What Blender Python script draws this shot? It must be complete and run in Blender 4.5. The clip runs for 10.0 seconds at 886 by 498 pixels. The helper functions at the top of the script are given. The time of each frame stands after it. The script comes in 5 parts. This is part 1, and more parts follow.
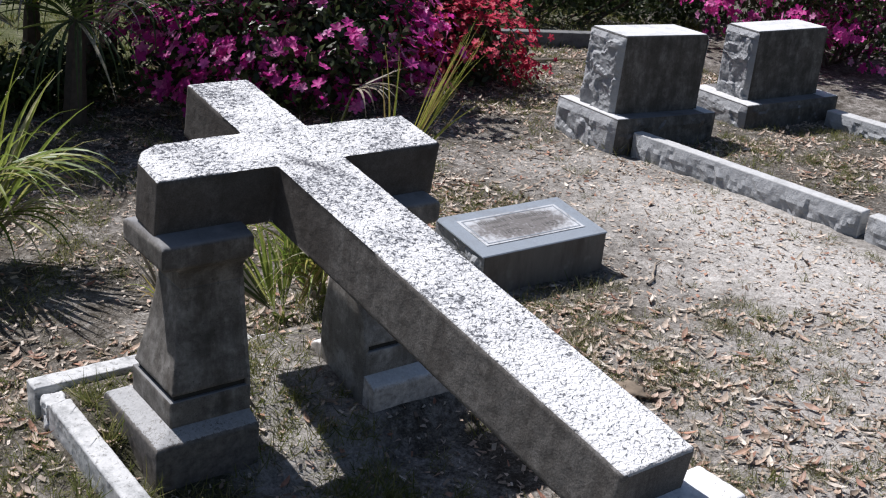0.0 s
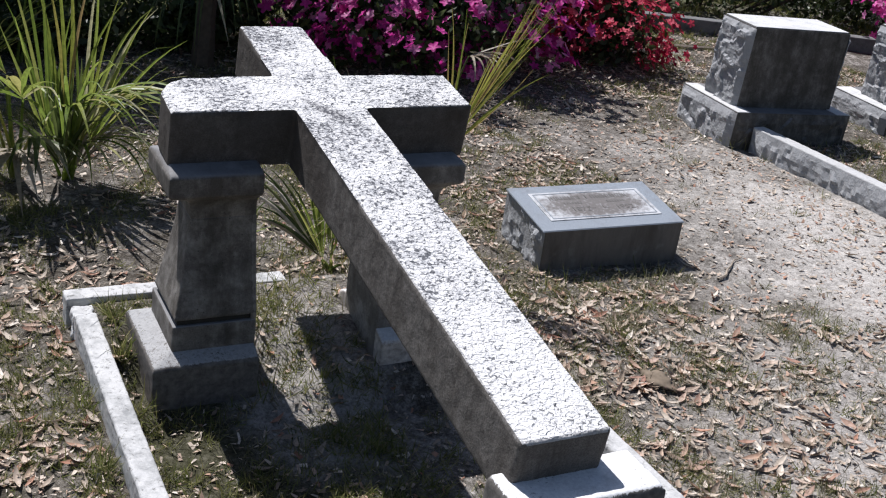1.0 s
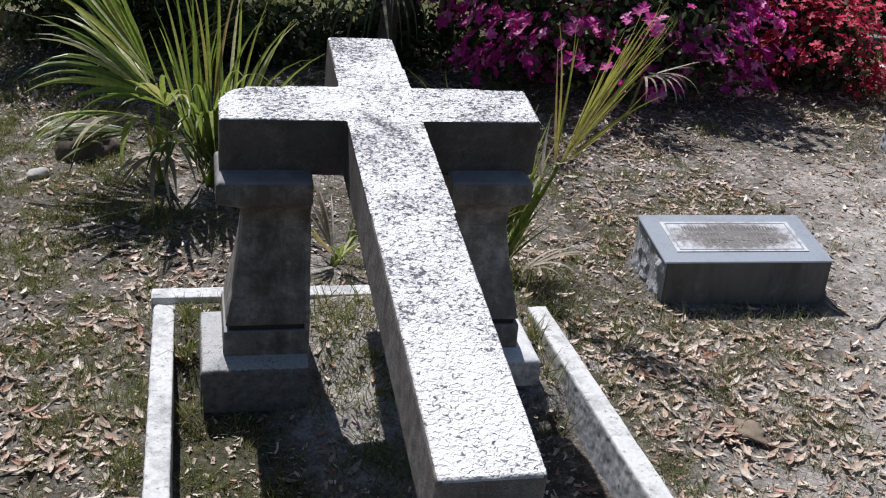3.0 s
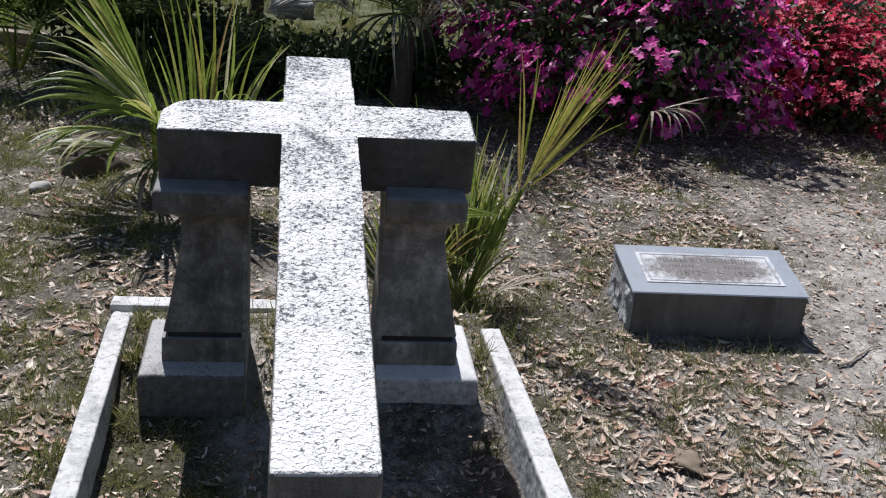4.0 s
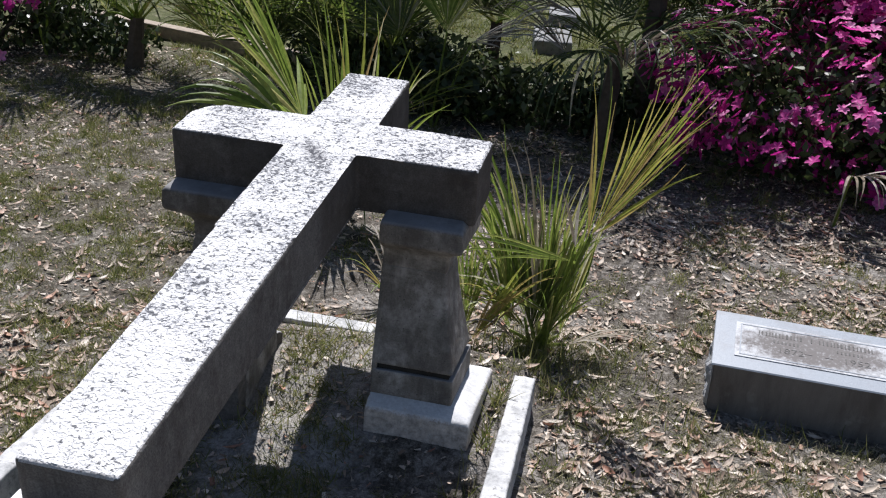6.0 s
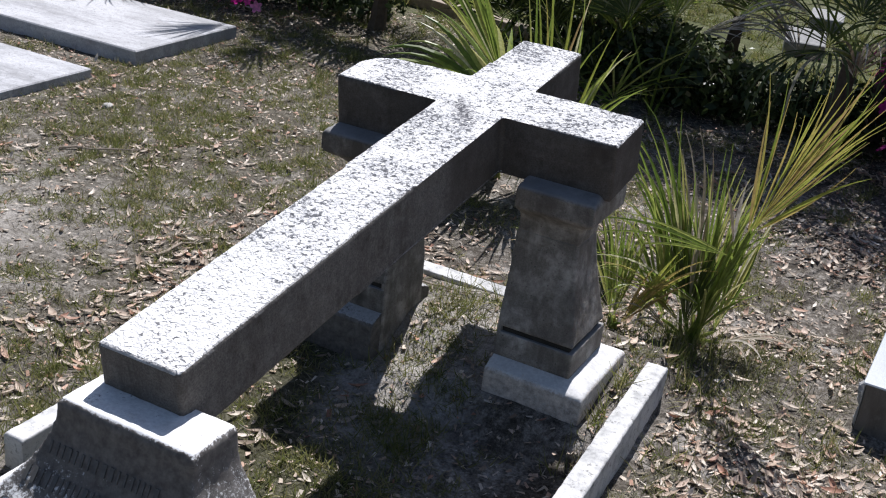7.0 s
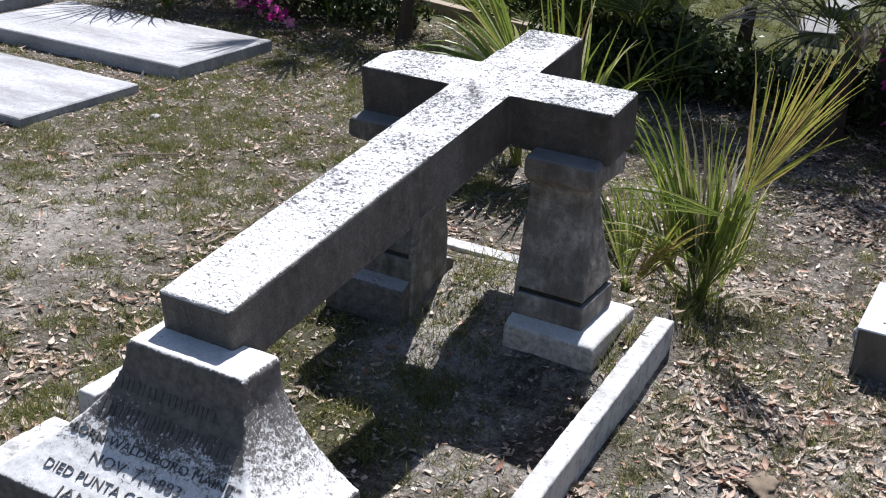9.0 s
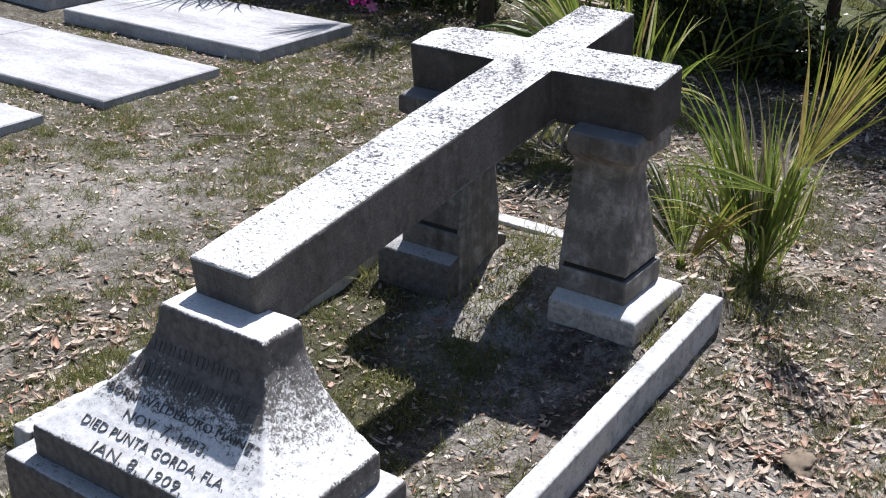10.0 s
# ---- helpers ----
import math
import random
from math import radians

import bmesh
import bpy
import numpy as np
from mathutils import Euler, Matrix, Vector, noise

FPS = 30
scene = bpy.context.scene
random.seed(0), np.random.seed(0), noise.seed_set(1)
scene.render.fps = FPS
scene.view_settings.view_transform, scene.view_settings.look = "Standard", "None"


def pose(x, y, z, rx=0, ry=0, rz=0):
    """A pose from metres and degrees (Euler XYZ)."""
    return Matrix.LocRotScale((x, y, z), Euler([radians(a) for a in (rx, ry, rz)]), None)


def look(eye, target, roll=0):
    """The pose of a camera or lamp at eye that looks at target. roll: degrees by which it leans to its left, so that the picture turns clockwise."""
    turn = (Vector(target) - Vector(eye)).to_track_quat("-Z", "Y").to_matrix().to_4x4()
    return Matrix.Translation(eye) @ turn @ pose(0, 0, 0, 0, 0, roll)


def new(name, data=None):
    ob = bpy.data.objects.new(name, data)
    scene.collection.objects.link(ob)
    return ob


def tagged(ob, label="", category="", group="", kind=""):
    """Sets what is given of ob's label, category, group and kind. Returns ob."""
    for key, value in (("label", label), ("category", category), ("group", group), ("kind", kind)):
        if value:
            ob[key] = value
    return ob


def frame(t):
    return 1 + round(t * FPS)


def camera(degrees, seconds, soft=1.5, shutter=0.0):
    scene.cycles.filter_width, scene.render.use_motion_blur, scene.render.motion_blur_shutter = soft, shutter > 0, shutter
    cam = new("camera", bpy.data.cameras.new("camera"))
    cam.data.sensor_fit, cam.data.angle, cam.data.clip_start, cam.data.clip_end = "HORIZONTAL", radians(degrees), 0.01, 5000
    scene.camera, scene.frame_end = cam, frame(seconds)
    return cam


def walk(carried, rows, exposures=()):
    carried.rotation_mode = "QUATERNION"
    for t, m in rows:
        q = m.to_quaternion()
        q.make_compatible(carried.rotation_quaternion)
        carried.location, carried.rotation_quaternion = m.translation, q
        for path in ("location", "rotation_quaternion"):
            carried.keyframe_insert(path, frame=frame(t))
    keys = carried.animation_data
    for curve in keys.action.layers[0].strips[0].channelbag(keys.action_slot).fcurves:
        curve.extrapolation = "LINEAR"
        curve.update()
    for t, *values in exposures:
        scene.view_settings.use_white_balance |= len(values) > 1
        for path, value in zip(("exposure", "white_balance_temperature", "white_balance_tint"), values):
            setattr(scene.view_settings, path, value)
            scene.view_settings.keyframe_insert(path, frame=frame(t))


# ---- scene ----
cam = camera(42.1, 10.0, 1.15)
PATH = [
    (0, (-0.235, -0.003, 1.729), (0.925, 1.438, 0.97), 5.3),
    (0.3, (-0.122, -0.053, 1.715), (0.983, 1.424, 0.941), 4.6),
    (0.5, (-0.046, -0.103, 1.711), (0.963, 1.422, 0.901), 5.5),
    (0.8, (0.076, -0.202, 1.724), (0.993, 1.36, 0.879), 7.4),
    (1, (0.154, -0.266, 1.731), (1.031, 1.331, 0.907), 7.9),
    (1.3, (0.244, -0.294, 1.724), (1.082, 1.332, 0.917), 5.8),
    (1.5, (0.317, -0.297, 1.729), (1.136, 1.334, 0.911), 7.0),
    (1.8, (0.44, -0.269, 1.732), (1.177, 1.405, 0.924), 7.6),
    (2, (0.517, -0.261, 1.734), (1.209, 1.439, 0.94), 7.3),
    (2.3, (0.584, -0.254, 1.73), (1.229, 1.449, 0.904), 5.8),
    (2.5, (0.621, -0.252, 1.731), (1.203, 1.455, 0.864), 5.9),
    (2.7, (0.666, -0.277, 1.734), (1.169, 1.456, 0.872), 5.6),
    (3.8, (1.052, -0.517, 1.73), (1.355, 1.299, 0.95), 4.8),
    (4, (1.141, -0.472, 1.715), (1.41, 1.349, 0.933), 5.0),
    (4.2, (1.229, -0.442, 1.716), (1.475, 1.389, 0.948), 4.5),
    (4.5, (1.361, -0.39, 1.711), (1.531, 1.455, 0.956), 3.4),
    (4.7, (1.48, -0.397, 1.707), (1.531, 1.452, 0.946), 2.9),
    (5, (1.667, -0.392, 1.699), (1.56, 1.437, 0.896), 4.2),
    (5.2, (1.766, -0.412, 1.695), (1.591, 1.41, 0.889), 4.2),
    (6.3, (2.199, -0.244, 1.703), (1.713, 1.545, 0.953), 5.6),
    (6.5, (2.259, -0.225, 1.69), (1.671, 1.524, 0.919), 6.3),
    (6.8, (2.372, -0.234, 1.682), (1.627, 1.442, 0.884), 6.3),
    (7, (2.436, -0.231, 1.679), (1.643, 1.414, 0.865), 6.6),
    (7.3, (2.486, -0.25, 1.68), (1.637, 1.384, 0.9), 5.0),
    (7.5, (2.512, -0.263, 1.68), (1.682, 1.396, 0.931), 6.0),
    (7.8, (2.535, -0.327, 1.68), (1.72, 1.34, 0.935), 4.8),
    (8, (2.538, -0.369, 1.684), (1.702, 1.282, 0.927), 4.6),
    (8.3, (2.569, -0.444, 1.689), (1.716, 1.184, 0.9), 4.2),
    (8.5, (2.577, -0.484, 1.693), (1.748, 1.147, 0.885), 4.8),
    (8.8, (2.633, -0.507, 1.687), (1.794, 1.134, 0.91), 3.3),
    (9, (2.666, -0.504, 1.686), (1.796, 1.114, 0.894), 3.2),
    (9.3, (2.744, -0.496, 1.675), (1.821, 1.089, 0.877), 3.9),
    (9.5, (2.784, -0.471, 1.671), (1.807, 1.066, 0.844), 4.7),
    (9.7, (2.819, -0.46, 1.671), (1.803, 1.052, 0.844), 2.8),
    (10, (2.857, -0.45, 1.669), (1.831, 1.061, 0.853), 1.2),
]
walk(cam, [(t, look(eye, target, roll)) for t, eye, target, roll in PATH],
     exposures=[(t, e, 6280, 13) for t, e in ((0.0, 0.41), (1.0, 0.39), (2.5, 0.41), (4.5, 0.43), (6.5, 0.60), (7.5, 0.58), (9.0, 0.74), (10.0, 0.79))])

# ---- world and sun ----
KX, KY = 0.16, 0.64          # shadow run per metre of height, towards +x and -y
sun_dir = Vector((-KX, KY, 1.0)).normalized()
world = bpy.data.worlds.new("world")
scene.world = world
world.use_nodes = True
wn = world.node_tree.nodes
sky = wn.new("ShaderNodeTexSky")
sky.sky_type, sky.sun_disc = "NISHITA", False
sky.sun_elevation = math.asin(sun_dir.z)
sky.sun_rotation = math.atan2(sun_dir.x, sun_dir.y)
wn["Background"].inputs["Strength"].default_value = 0.06
world.node_tree.links.new(sky.outputs[0], wn["Background"].inputs[0])
sun = bpy.data.lights.new("sun", "SUN")
sun.energy, sun.angle, sun.color = 5.0, radians(0.55), (1.0, 0.98, 0.955)
sun_ob = new("sun", sun)
sun_ob.matrix_world = look(sun_dir * 30, (0, 0, 0))


# ---- material helpers ----
class Mat:
    """A small node-building helper for one procedural material."""

    def __init__(self, name, rough=0.8, spec=0.3):
        self.m = bpy.data.materials.new(name)
        self.m.use_nodes = True
        self.t = self.m.node_tree
        self.b = self.t.nodes["Principled BSDF"]
        self.b.inputs["Roughness"].default_value = rough
        self.b.inputs["Specular IOR Level"].default_value = spec
        self.coord = self.add("ShaderNodeTexCoord").outputs["Object"]

    def add(self, kind, **props):
        n = self.t.nodes.new(kind)
        for k, v in props.items():
            setattr(n, k, v)
        return n

    def link(self, a, b):
        self.t.links.new(a, b)

    def world_coord(self):
        self.coord = self.add("ShaderNodeNewGeometry").outputs["Position"]
        return self

    def noise(self, scale, detail=4.0, rough=0.55, stretch=None, distortion=0.0):
        n = self.add("ShaderNodeTexNoise")
        n.inputs["Scale"].default_value = scale
        n.inputs["Detail"].default_value = detail
        n.inputs["Roughness"].default_value = rough
        n.inputs["Distortion"].default_value = distortion
        src = self.coord
        if stretch:
            mp = self.add("ShaderNodeMapping")
            mp.inputs["Scale"].default_value = stretch
            self.link(src, mp.inputs[0])
            src = mp.outputs[0]
        self.link(src, n.inputs["Vector"])
        return n.outputs["Fac"]

    def cells(self, scale, feature="F1", out="Distance"):
        n = self.add("ShaderNodeTexVoronoi", feature=feature)
        n.inputs["Scale"].default_value = scale
        self.link(self.coord, n.inputs["Vector"])
        return n.outputs[out]

    def ramp(self, fac, stops, interp="LINEAR"):
        r = self.add("ShaderNodeValToRGB")
        r.color_ramp.interpolation = interp
        e = r.color_ramp.elements
        while len(e) < len(stops):
            e.new(0.5)
        for el, (p, c) in zip(e, stops):
            el.position = p
            el.color = (c, c, c, 1) if isinstance(c, (int, float)) else (*c, 1)
        self.link(fac, r.inputs[0])
        return r.outputs[0]

    def mix(self, fac, a, b, mode="MIX"):
        n = self.add("ShaderNodeMix", data_type="RGBA", blend_type=mode)
        for sock, v in ((n.inputs[0], fac), (n.inputs[6], a), (n.inputs[7], b)):
            if isinstance(v, tuple):
                sock.default_value = (*v, 1)
            elif isinstance(v, (int, float)):
                sock.default_value = v
            else:
                self.link(v, sock)
        return n.outputs[2]

    def math(self, op, a, b=0.0):
        n = self.add("ShaderNodeMath", operation=op)
        for sock, v in zip(n.inputs, (a, b)):
            if isinstance(v, (int, float)):
                sock.default_value = v
            else:
                self.link(v, sock)
        return n.outputs[0]

    def island(self):
        return self.add("ShaderNodeNewGeometry").outputs["Random Per Island"]

    def any_object(self):
        return self.add("ShaderNodeObjectInfo").outputs["Random"]

    def bump(self, height, strength=0.5, distance=0.004):
        n = self.add("ShaderNodeBump")
        n.inputs["Strength"].default_value = strength
        n.inputs["Distance"].default_value = distance
        self.link(height, n.inputs["Height"])
        if self.b.inputs["Normal"].is_linked:
            self.link(self.b.inputs["Normal"].links[0].from_socket, n.inputs["Normal"])
        self.link(n.outputs[0], self.b.inputs["Normal"])
        return self

    def done(self, colour):
        self.link(colour, self.b.inputs["Base Color"])
        return self.m

    def leafy(self, colour, through_light=0.35):
        """A thin leaf or petal: part of the light passes through."""
        self.done(colour)
        tr = self.add("ShaderNodeBsdfTranslucent")
        self.link(colour, tr.inputs[0])
        mx = self.add("ShaderNodeMixShader")
        mx.inputs[0].default_value = through_light
        self.link(self.b.outputs[0], mx.inputs[1])
        self.link(tr.outputs[0], mx.inputs[2])
        self.link(mx.outputs[0], self.t.nodes["Material Output"].inputs[0])
        return self.m


def rough_granite():
    """Hammered pale granite: thin dark squiggles and pits, sides painted darker with brown runs, one diagonal dark
    streak at the crossing.
    """
    m = Mat("rough_granite", 0.9, 0.2)
    # short chisel strokes and pits, thick in drifts
    fine = m.noise(260, 3, 0.65)
    drift = m.math("ADD", m.math("MULTIPLY", m.noise(5, 6, 0.78), 0.8), m.math("MULTIPLY", m.noise(30, 4, 0.7), 0.30))
    along = m.add("ShaderNodeSeparateXYZ")
    m.link(m.coord, along.inputs[0])
    drift = m.math("ADD", drift, m.ramp(along.outputs["Y"], [(0.12, 0.10), (0.55, 0.0)]))
    worms = m.noise(78, 2, 0.5, distortion=1.0)
    strokes = m.ramp(m.math("ABSOLUTE", m.math("SUBTRACT", worms, 0.5)), [(0.022, 1.0), (0.085, 0.0)])
    broken = m.ramp(m.math("SUBTRACT", m.math("ADD", m.noise(125, 2, 0.5, distortion=0.4), drift), 0.30), [(0.71, 1.0), (0.82, 0.0)])
    c = m.ramp(fine, [(0.3, (0.50, 0.492, 0.485)), (0.45, (0.67, 0.662, 0.652)), (0.7, (0.78, 0.772, 0.76))])
    cloud = m.math("MULTIPLY", m.ramp(drift, [(0.49, 0.55), (0.60, 0.0)]), m.ramp(m.noise(64, 3, 0.6), [(0.42, 0.2), (0.55, 1.0)]))
    c = m.mix(cloud, c, (0.33, 0.34, 0.365))
    c = m.mix(m.math("MULTIPLY", m.math("MULTIPLY", strokes, broken), 0.22), c, (0.085, 0.087, 0.094))
    chips = m.math("ADD", m.noise(92, 3, 0.55, distortion=0.7), m.math("MULTIPLY", m.math("SUBTRACT", drift, 0.55), 0.75))
    c = m.mix(m.ramp(chips, [(0.395, 0.9), (0.45, 0.0)]), c, (0.075, 0.078, 0.088))
    pits = m.noise(210, 2, 0.6, distortion=0.5)
    c = m.mix(m.ramp(m.math("ADD", pits, m.math("MULTIPLY", drift, 0.4)), [(0.54, 0.8), (0.63, 0.0)]), c, (0.11, 0.11, 0.115))
    # smooth sides, not hammered: shade painted in by their normal, plus brown rain runs
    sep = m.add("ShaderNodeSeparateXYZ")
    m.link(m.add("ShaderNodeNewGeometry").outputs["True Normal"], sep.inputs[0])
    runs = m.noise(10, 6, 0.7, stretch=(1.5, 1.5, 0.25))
    side_shade = m.ramp(fine, [(0.3, (0.082, 0.075, 0.069)), (0.7, (0.195, 0.180, 0.165))])
    side_shade = m.mix(m.ramp(runs, [(0.42, 0.0), (0.70, 0.65)]), side_shade, (0.050, 0.041, 0.034))
    side_shade = m.mix(m.ramp(m.noise(30, 5, 0.7), [(0.52, 0.0), (0.70, 0.4)]), side_shade, (0.26, 0.243, 0.225))
    side_shade = m.mix(m.ramp(m.noise(18, 6, 0.75), [(0.54, 0.0), (0.66, 0.6)]), side_shade, (0.055, 0.048, 0.042))
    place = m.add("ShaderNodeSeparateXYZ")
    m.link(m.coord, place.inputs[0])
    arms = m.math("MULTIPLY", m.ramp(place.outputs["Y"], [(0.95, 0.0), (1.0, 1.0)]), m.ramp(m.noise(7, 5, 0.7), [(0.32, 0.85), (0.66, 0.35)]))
    side_shade = m.mix(arms, side_shade, (0.050, 0.042, 0.036))
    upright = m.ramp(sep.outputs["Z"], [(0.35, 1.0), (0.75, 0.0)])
    c = m.mix(upright, c, side_shade)
    for middle, turn, size in (((-0.006, 1.232, 0.0), 54, (7.5, 24.0, 6.0)), ((0.0, 1.729, 0.0), 0, (38.0, 60.0, 20.0))):
        off = m.add("ShaderNodeVectorMath", operation="SUBTRACT")
        m.link(m.coord, off.inputs[0])
        off.inputs[1].default_value = middle
        mp = m.add("ShaderNodeMapping")
        mp.inputs["Rotation"].default_value = (0, 0, radians(turn))
        m.link(off.outputs[0], mp.inputs[0])
        sc = m.add("ShaderNodeVectorMath", operation="MULTIPLY")
        sc.inputs[1].default_value = size
        m.link(mp.outputs[0], sc.inputs[0])
        ln = m.add("ShaderNodeVectorMath", operation="LENGTH")
        m.link(sc.outputs[0], ln.inputs[0])
        ragged = m.math("ADD", ln.outputs["Value"], m.math("MULTIPLY", m.noise(95, 5, 0.8, distortion=0.6), 2.4))
        stroke = m.math("MULTIPLY", m.ramp(m.math("MULTIPLY", ragged, 0.5), [(0.70, 1.0), (1.05, 0.0)]), m.ramp(worms, [(0.50, 1.0), (0.62, 0.45)]))
        c = m.mix(stroke, c, (0.075, 0.075, 0.085))
    m.bump(m.mix(upright, worms, m.math("MULTIPLY", m.noise(45, 4, 0.6), 0.15)), 1.0, 0.011)
    m.bump(fine, 0.5, 0.002)
    return m.done(c)


def aged_granite(name="aged_granite", tone=0.42, dirt=0.5):
    """Smooth-cut grey-brown granite with dark runs, pale worn blotches, lichen specks and lighter upward faces."""
    m = Mat(name, 0.8, 0.25).world_coord()
    fine = m.noise(240, 3, 0.7)
    c = m.ramp(fine, [(0.3, (tone * 0.72, tone * 0.655, tone * 0.59)), (0.7, (tone * 1.25, tone * 1.15, tone * 1.04))])
    worn = m.noise(17, 6, 0.72)
    c = m.mix(m.ramp(worn, [(0.46, 0.0), (0.66, 0.8)]), c, (tone * 2.2, tone * 2.08, tone * 1.92))
    runs = m.noise(9, 6, 0.7, stretch=(1.7, 1.7, 0.30))
    c = m.mix(m.ramp(runs, [(0.42, 0.0), (0.62, dirt)]), c, (tone * 0.34, tone * 0.28, tone * 0.22))
    cloud = m.noise(6, 7, 0.72)
    c = m.mix(m.ramp(cloud, [(0.47, 0.0), (0.64, dirt)]), c, (tone * 0.26, tone * 0.24, tone * 0.21))
    c = m.mix(m.ramp(m.cells(60), [(0.06, 0.7), (0.16, 0.0)]), c, (tone * 0.22, tone * 0.21, tone * 0.20))
    # upward faces painted paler, for the sky light they catch
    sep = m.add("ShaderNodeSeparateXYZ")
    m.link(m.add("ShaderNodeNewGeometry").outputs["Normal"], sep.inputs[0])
    ledge_light = m.math("MULTIPLY", m.ramp(sep.outputs["Z"], [(0.45, 0.0), (0.75, 1.0)]), m.ramp(cloud, [(0.35, 0.95), (0.7, 0.35)]))
    c = m.mix(ledge_light, c, (0.14 + 0.5 * tone, 0.14 + 0.5 * tone, 0.145 + 0.5 * tone))
    m.bump(worn, 0.35, 0.005)
    m.bump(fine, 0.35, 0.0014)
    return m.done(c)


def lichen_marble(name="lichen_marble", film_shade=0.42, tone=1.0, specks=0.0, thin=1.0, side=1.0):
    """White marble of the inscribed base: paler where it lies flat, brown-black lichen film and painted shade where it
    stands steep.
    """
    m = Mat(name, 0.75, 0.25).world_coord()
    c = m.ramp(m.noise(120, 3, 0.6), [(0.3, (0.60 * tone, 0.60 * tone, 0.605 * tone)), (0.7, (0.78 * tone, 0.78 * tone, 0.77 * tone))])
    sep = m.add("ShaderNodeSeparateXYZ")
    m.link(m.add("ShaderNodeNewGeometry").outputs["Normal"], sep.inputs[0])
    # steep faces darken, +x ones less: lichen film with shade painted in
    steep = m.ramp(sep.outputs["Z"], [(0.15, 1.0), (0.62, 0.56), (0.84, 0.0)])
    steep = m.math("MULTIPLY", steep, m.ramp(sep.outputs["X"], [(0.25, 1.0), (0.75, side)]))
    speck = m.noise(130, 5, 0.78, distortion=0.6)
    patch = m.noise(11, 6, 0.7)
    both = m.math("ADD", m.math("MULTIPLY", speck, 0.8), m.math("ADD", m.math("MULTIPLY", patch, 0.35), m.math("MULTIPLY", steep, film_shade)))
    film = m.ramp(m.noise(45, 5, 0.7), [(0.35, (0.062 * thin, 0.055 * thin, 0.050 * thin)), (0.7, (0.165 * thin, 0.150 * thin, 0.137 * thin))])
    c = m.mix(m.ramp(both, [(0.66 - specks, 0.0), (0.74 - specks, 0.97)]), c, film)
    runs = m.noise(16, 5, 0.7, stretch=(1.0, 1.0, 0.25))
    c = m.mix(m.ramp(runs, [(0.5, 0.0), (0.75, 0.35)]), c, (0.20, 0.19, 0.18))
    m.bump(speck, 0.35, 0.0025)
    return m.done(c)


def pale_concrete(name, tone, stain=0.5, film=0.0):
    """Weathered pale stone: grey-blue stains, dark specks, and an optional brown film."""
    m = Mat(name, 0.85, 0.2).world_coord()
    fine = m.noise(160, 4, 0.7)
    c = m.ramp(fine, [(0.3, (tone * 0.80, tone * 0.80, tone * 0.80)), (0.7, (tone, tone * 0.995, tone * 0.975))])
    if film:
        c = m.mix(m.ramp(m.noise(5, 7, 0.7), [(0.38, 0.0), (0.60, film)]), c, (tone * 0.36, tone * 0.32, tone * 0.27))
    c = m.mix(m.ramp(m.noise(11, 7, 0.74), [(0.48, 0.0), (0.66, stain)]), c, (tone * 0.36, tone * 0.37, tone * 0.37))
    c = m.mix(m.ramp(m.noise(55, 5, 0.75), [(0.56, 0.0), (0.66, stain)]), c, (tone * 0.20, tone * 0.195, tone * 0.18))
    m.bump(fine, 0.4, 0.0015)
    m.bump(m.noise(22, 4), 0.3, 0.004)
    return m.done(c)


def slab_concrete():
    m = Mat("slab_concrete", 0.85, 0.2).world_coord()
    c = m.ramp(m.noise(120, 4, 0.7), [(0.3, (0.34, 0.343, 0.36)), (0.7, (0.50, 0.503, 0.52))])
    c = m.mix(m.ramp(m.noise(3.2, 6, 0.7, stretch=(0.5, 1.6, 1)), [(0.42, 0.0), (0.62, 0.7)]), c, (0.20, 0.20, 0.205))
    c = m.mix(m.ramp(m.noise(26, 6, 0.8), [(0.52, 0.0), (0.68, 0.65)]), c, (0.19, 0.19, 0.195))
    c = m.mix(m.ramp(m.noise(75, 5, 0.75), [(0.57, 0.0), (0.66, 0.7)]), c, (0.14, 0.135, 0.13))
    m.bump(m.noise(60, 4), 0.5, 0.004)
    return m.done(c)


def marker_granite(polished):
    m = Mat("marker_granite_polished" if polished else "marker_granite_sawn", 0.38 if polished else 0.75, 0.4 if polished else 0.25)
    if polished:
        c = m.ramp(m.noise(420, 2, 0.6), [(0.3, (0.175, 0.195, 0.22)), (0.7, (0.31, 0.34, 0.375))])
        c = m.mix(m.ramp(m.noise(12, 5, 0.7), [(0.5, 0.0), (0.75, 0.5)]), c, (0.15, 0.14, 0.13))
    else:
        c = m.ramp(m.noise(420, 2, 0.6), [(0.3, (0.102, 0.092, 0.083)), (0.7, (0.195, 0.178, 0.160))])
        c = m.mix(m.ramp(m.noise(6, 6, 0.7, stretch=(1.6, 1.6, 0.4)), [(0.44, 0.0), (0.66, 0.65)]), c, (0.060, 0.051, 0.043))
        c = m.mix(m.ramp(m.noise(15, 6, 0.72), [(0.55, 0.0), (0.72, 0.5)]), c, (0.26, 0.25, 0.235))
    m.bump(m.noise(200, 3), 0.2, 0.001)
    return m.done(c)


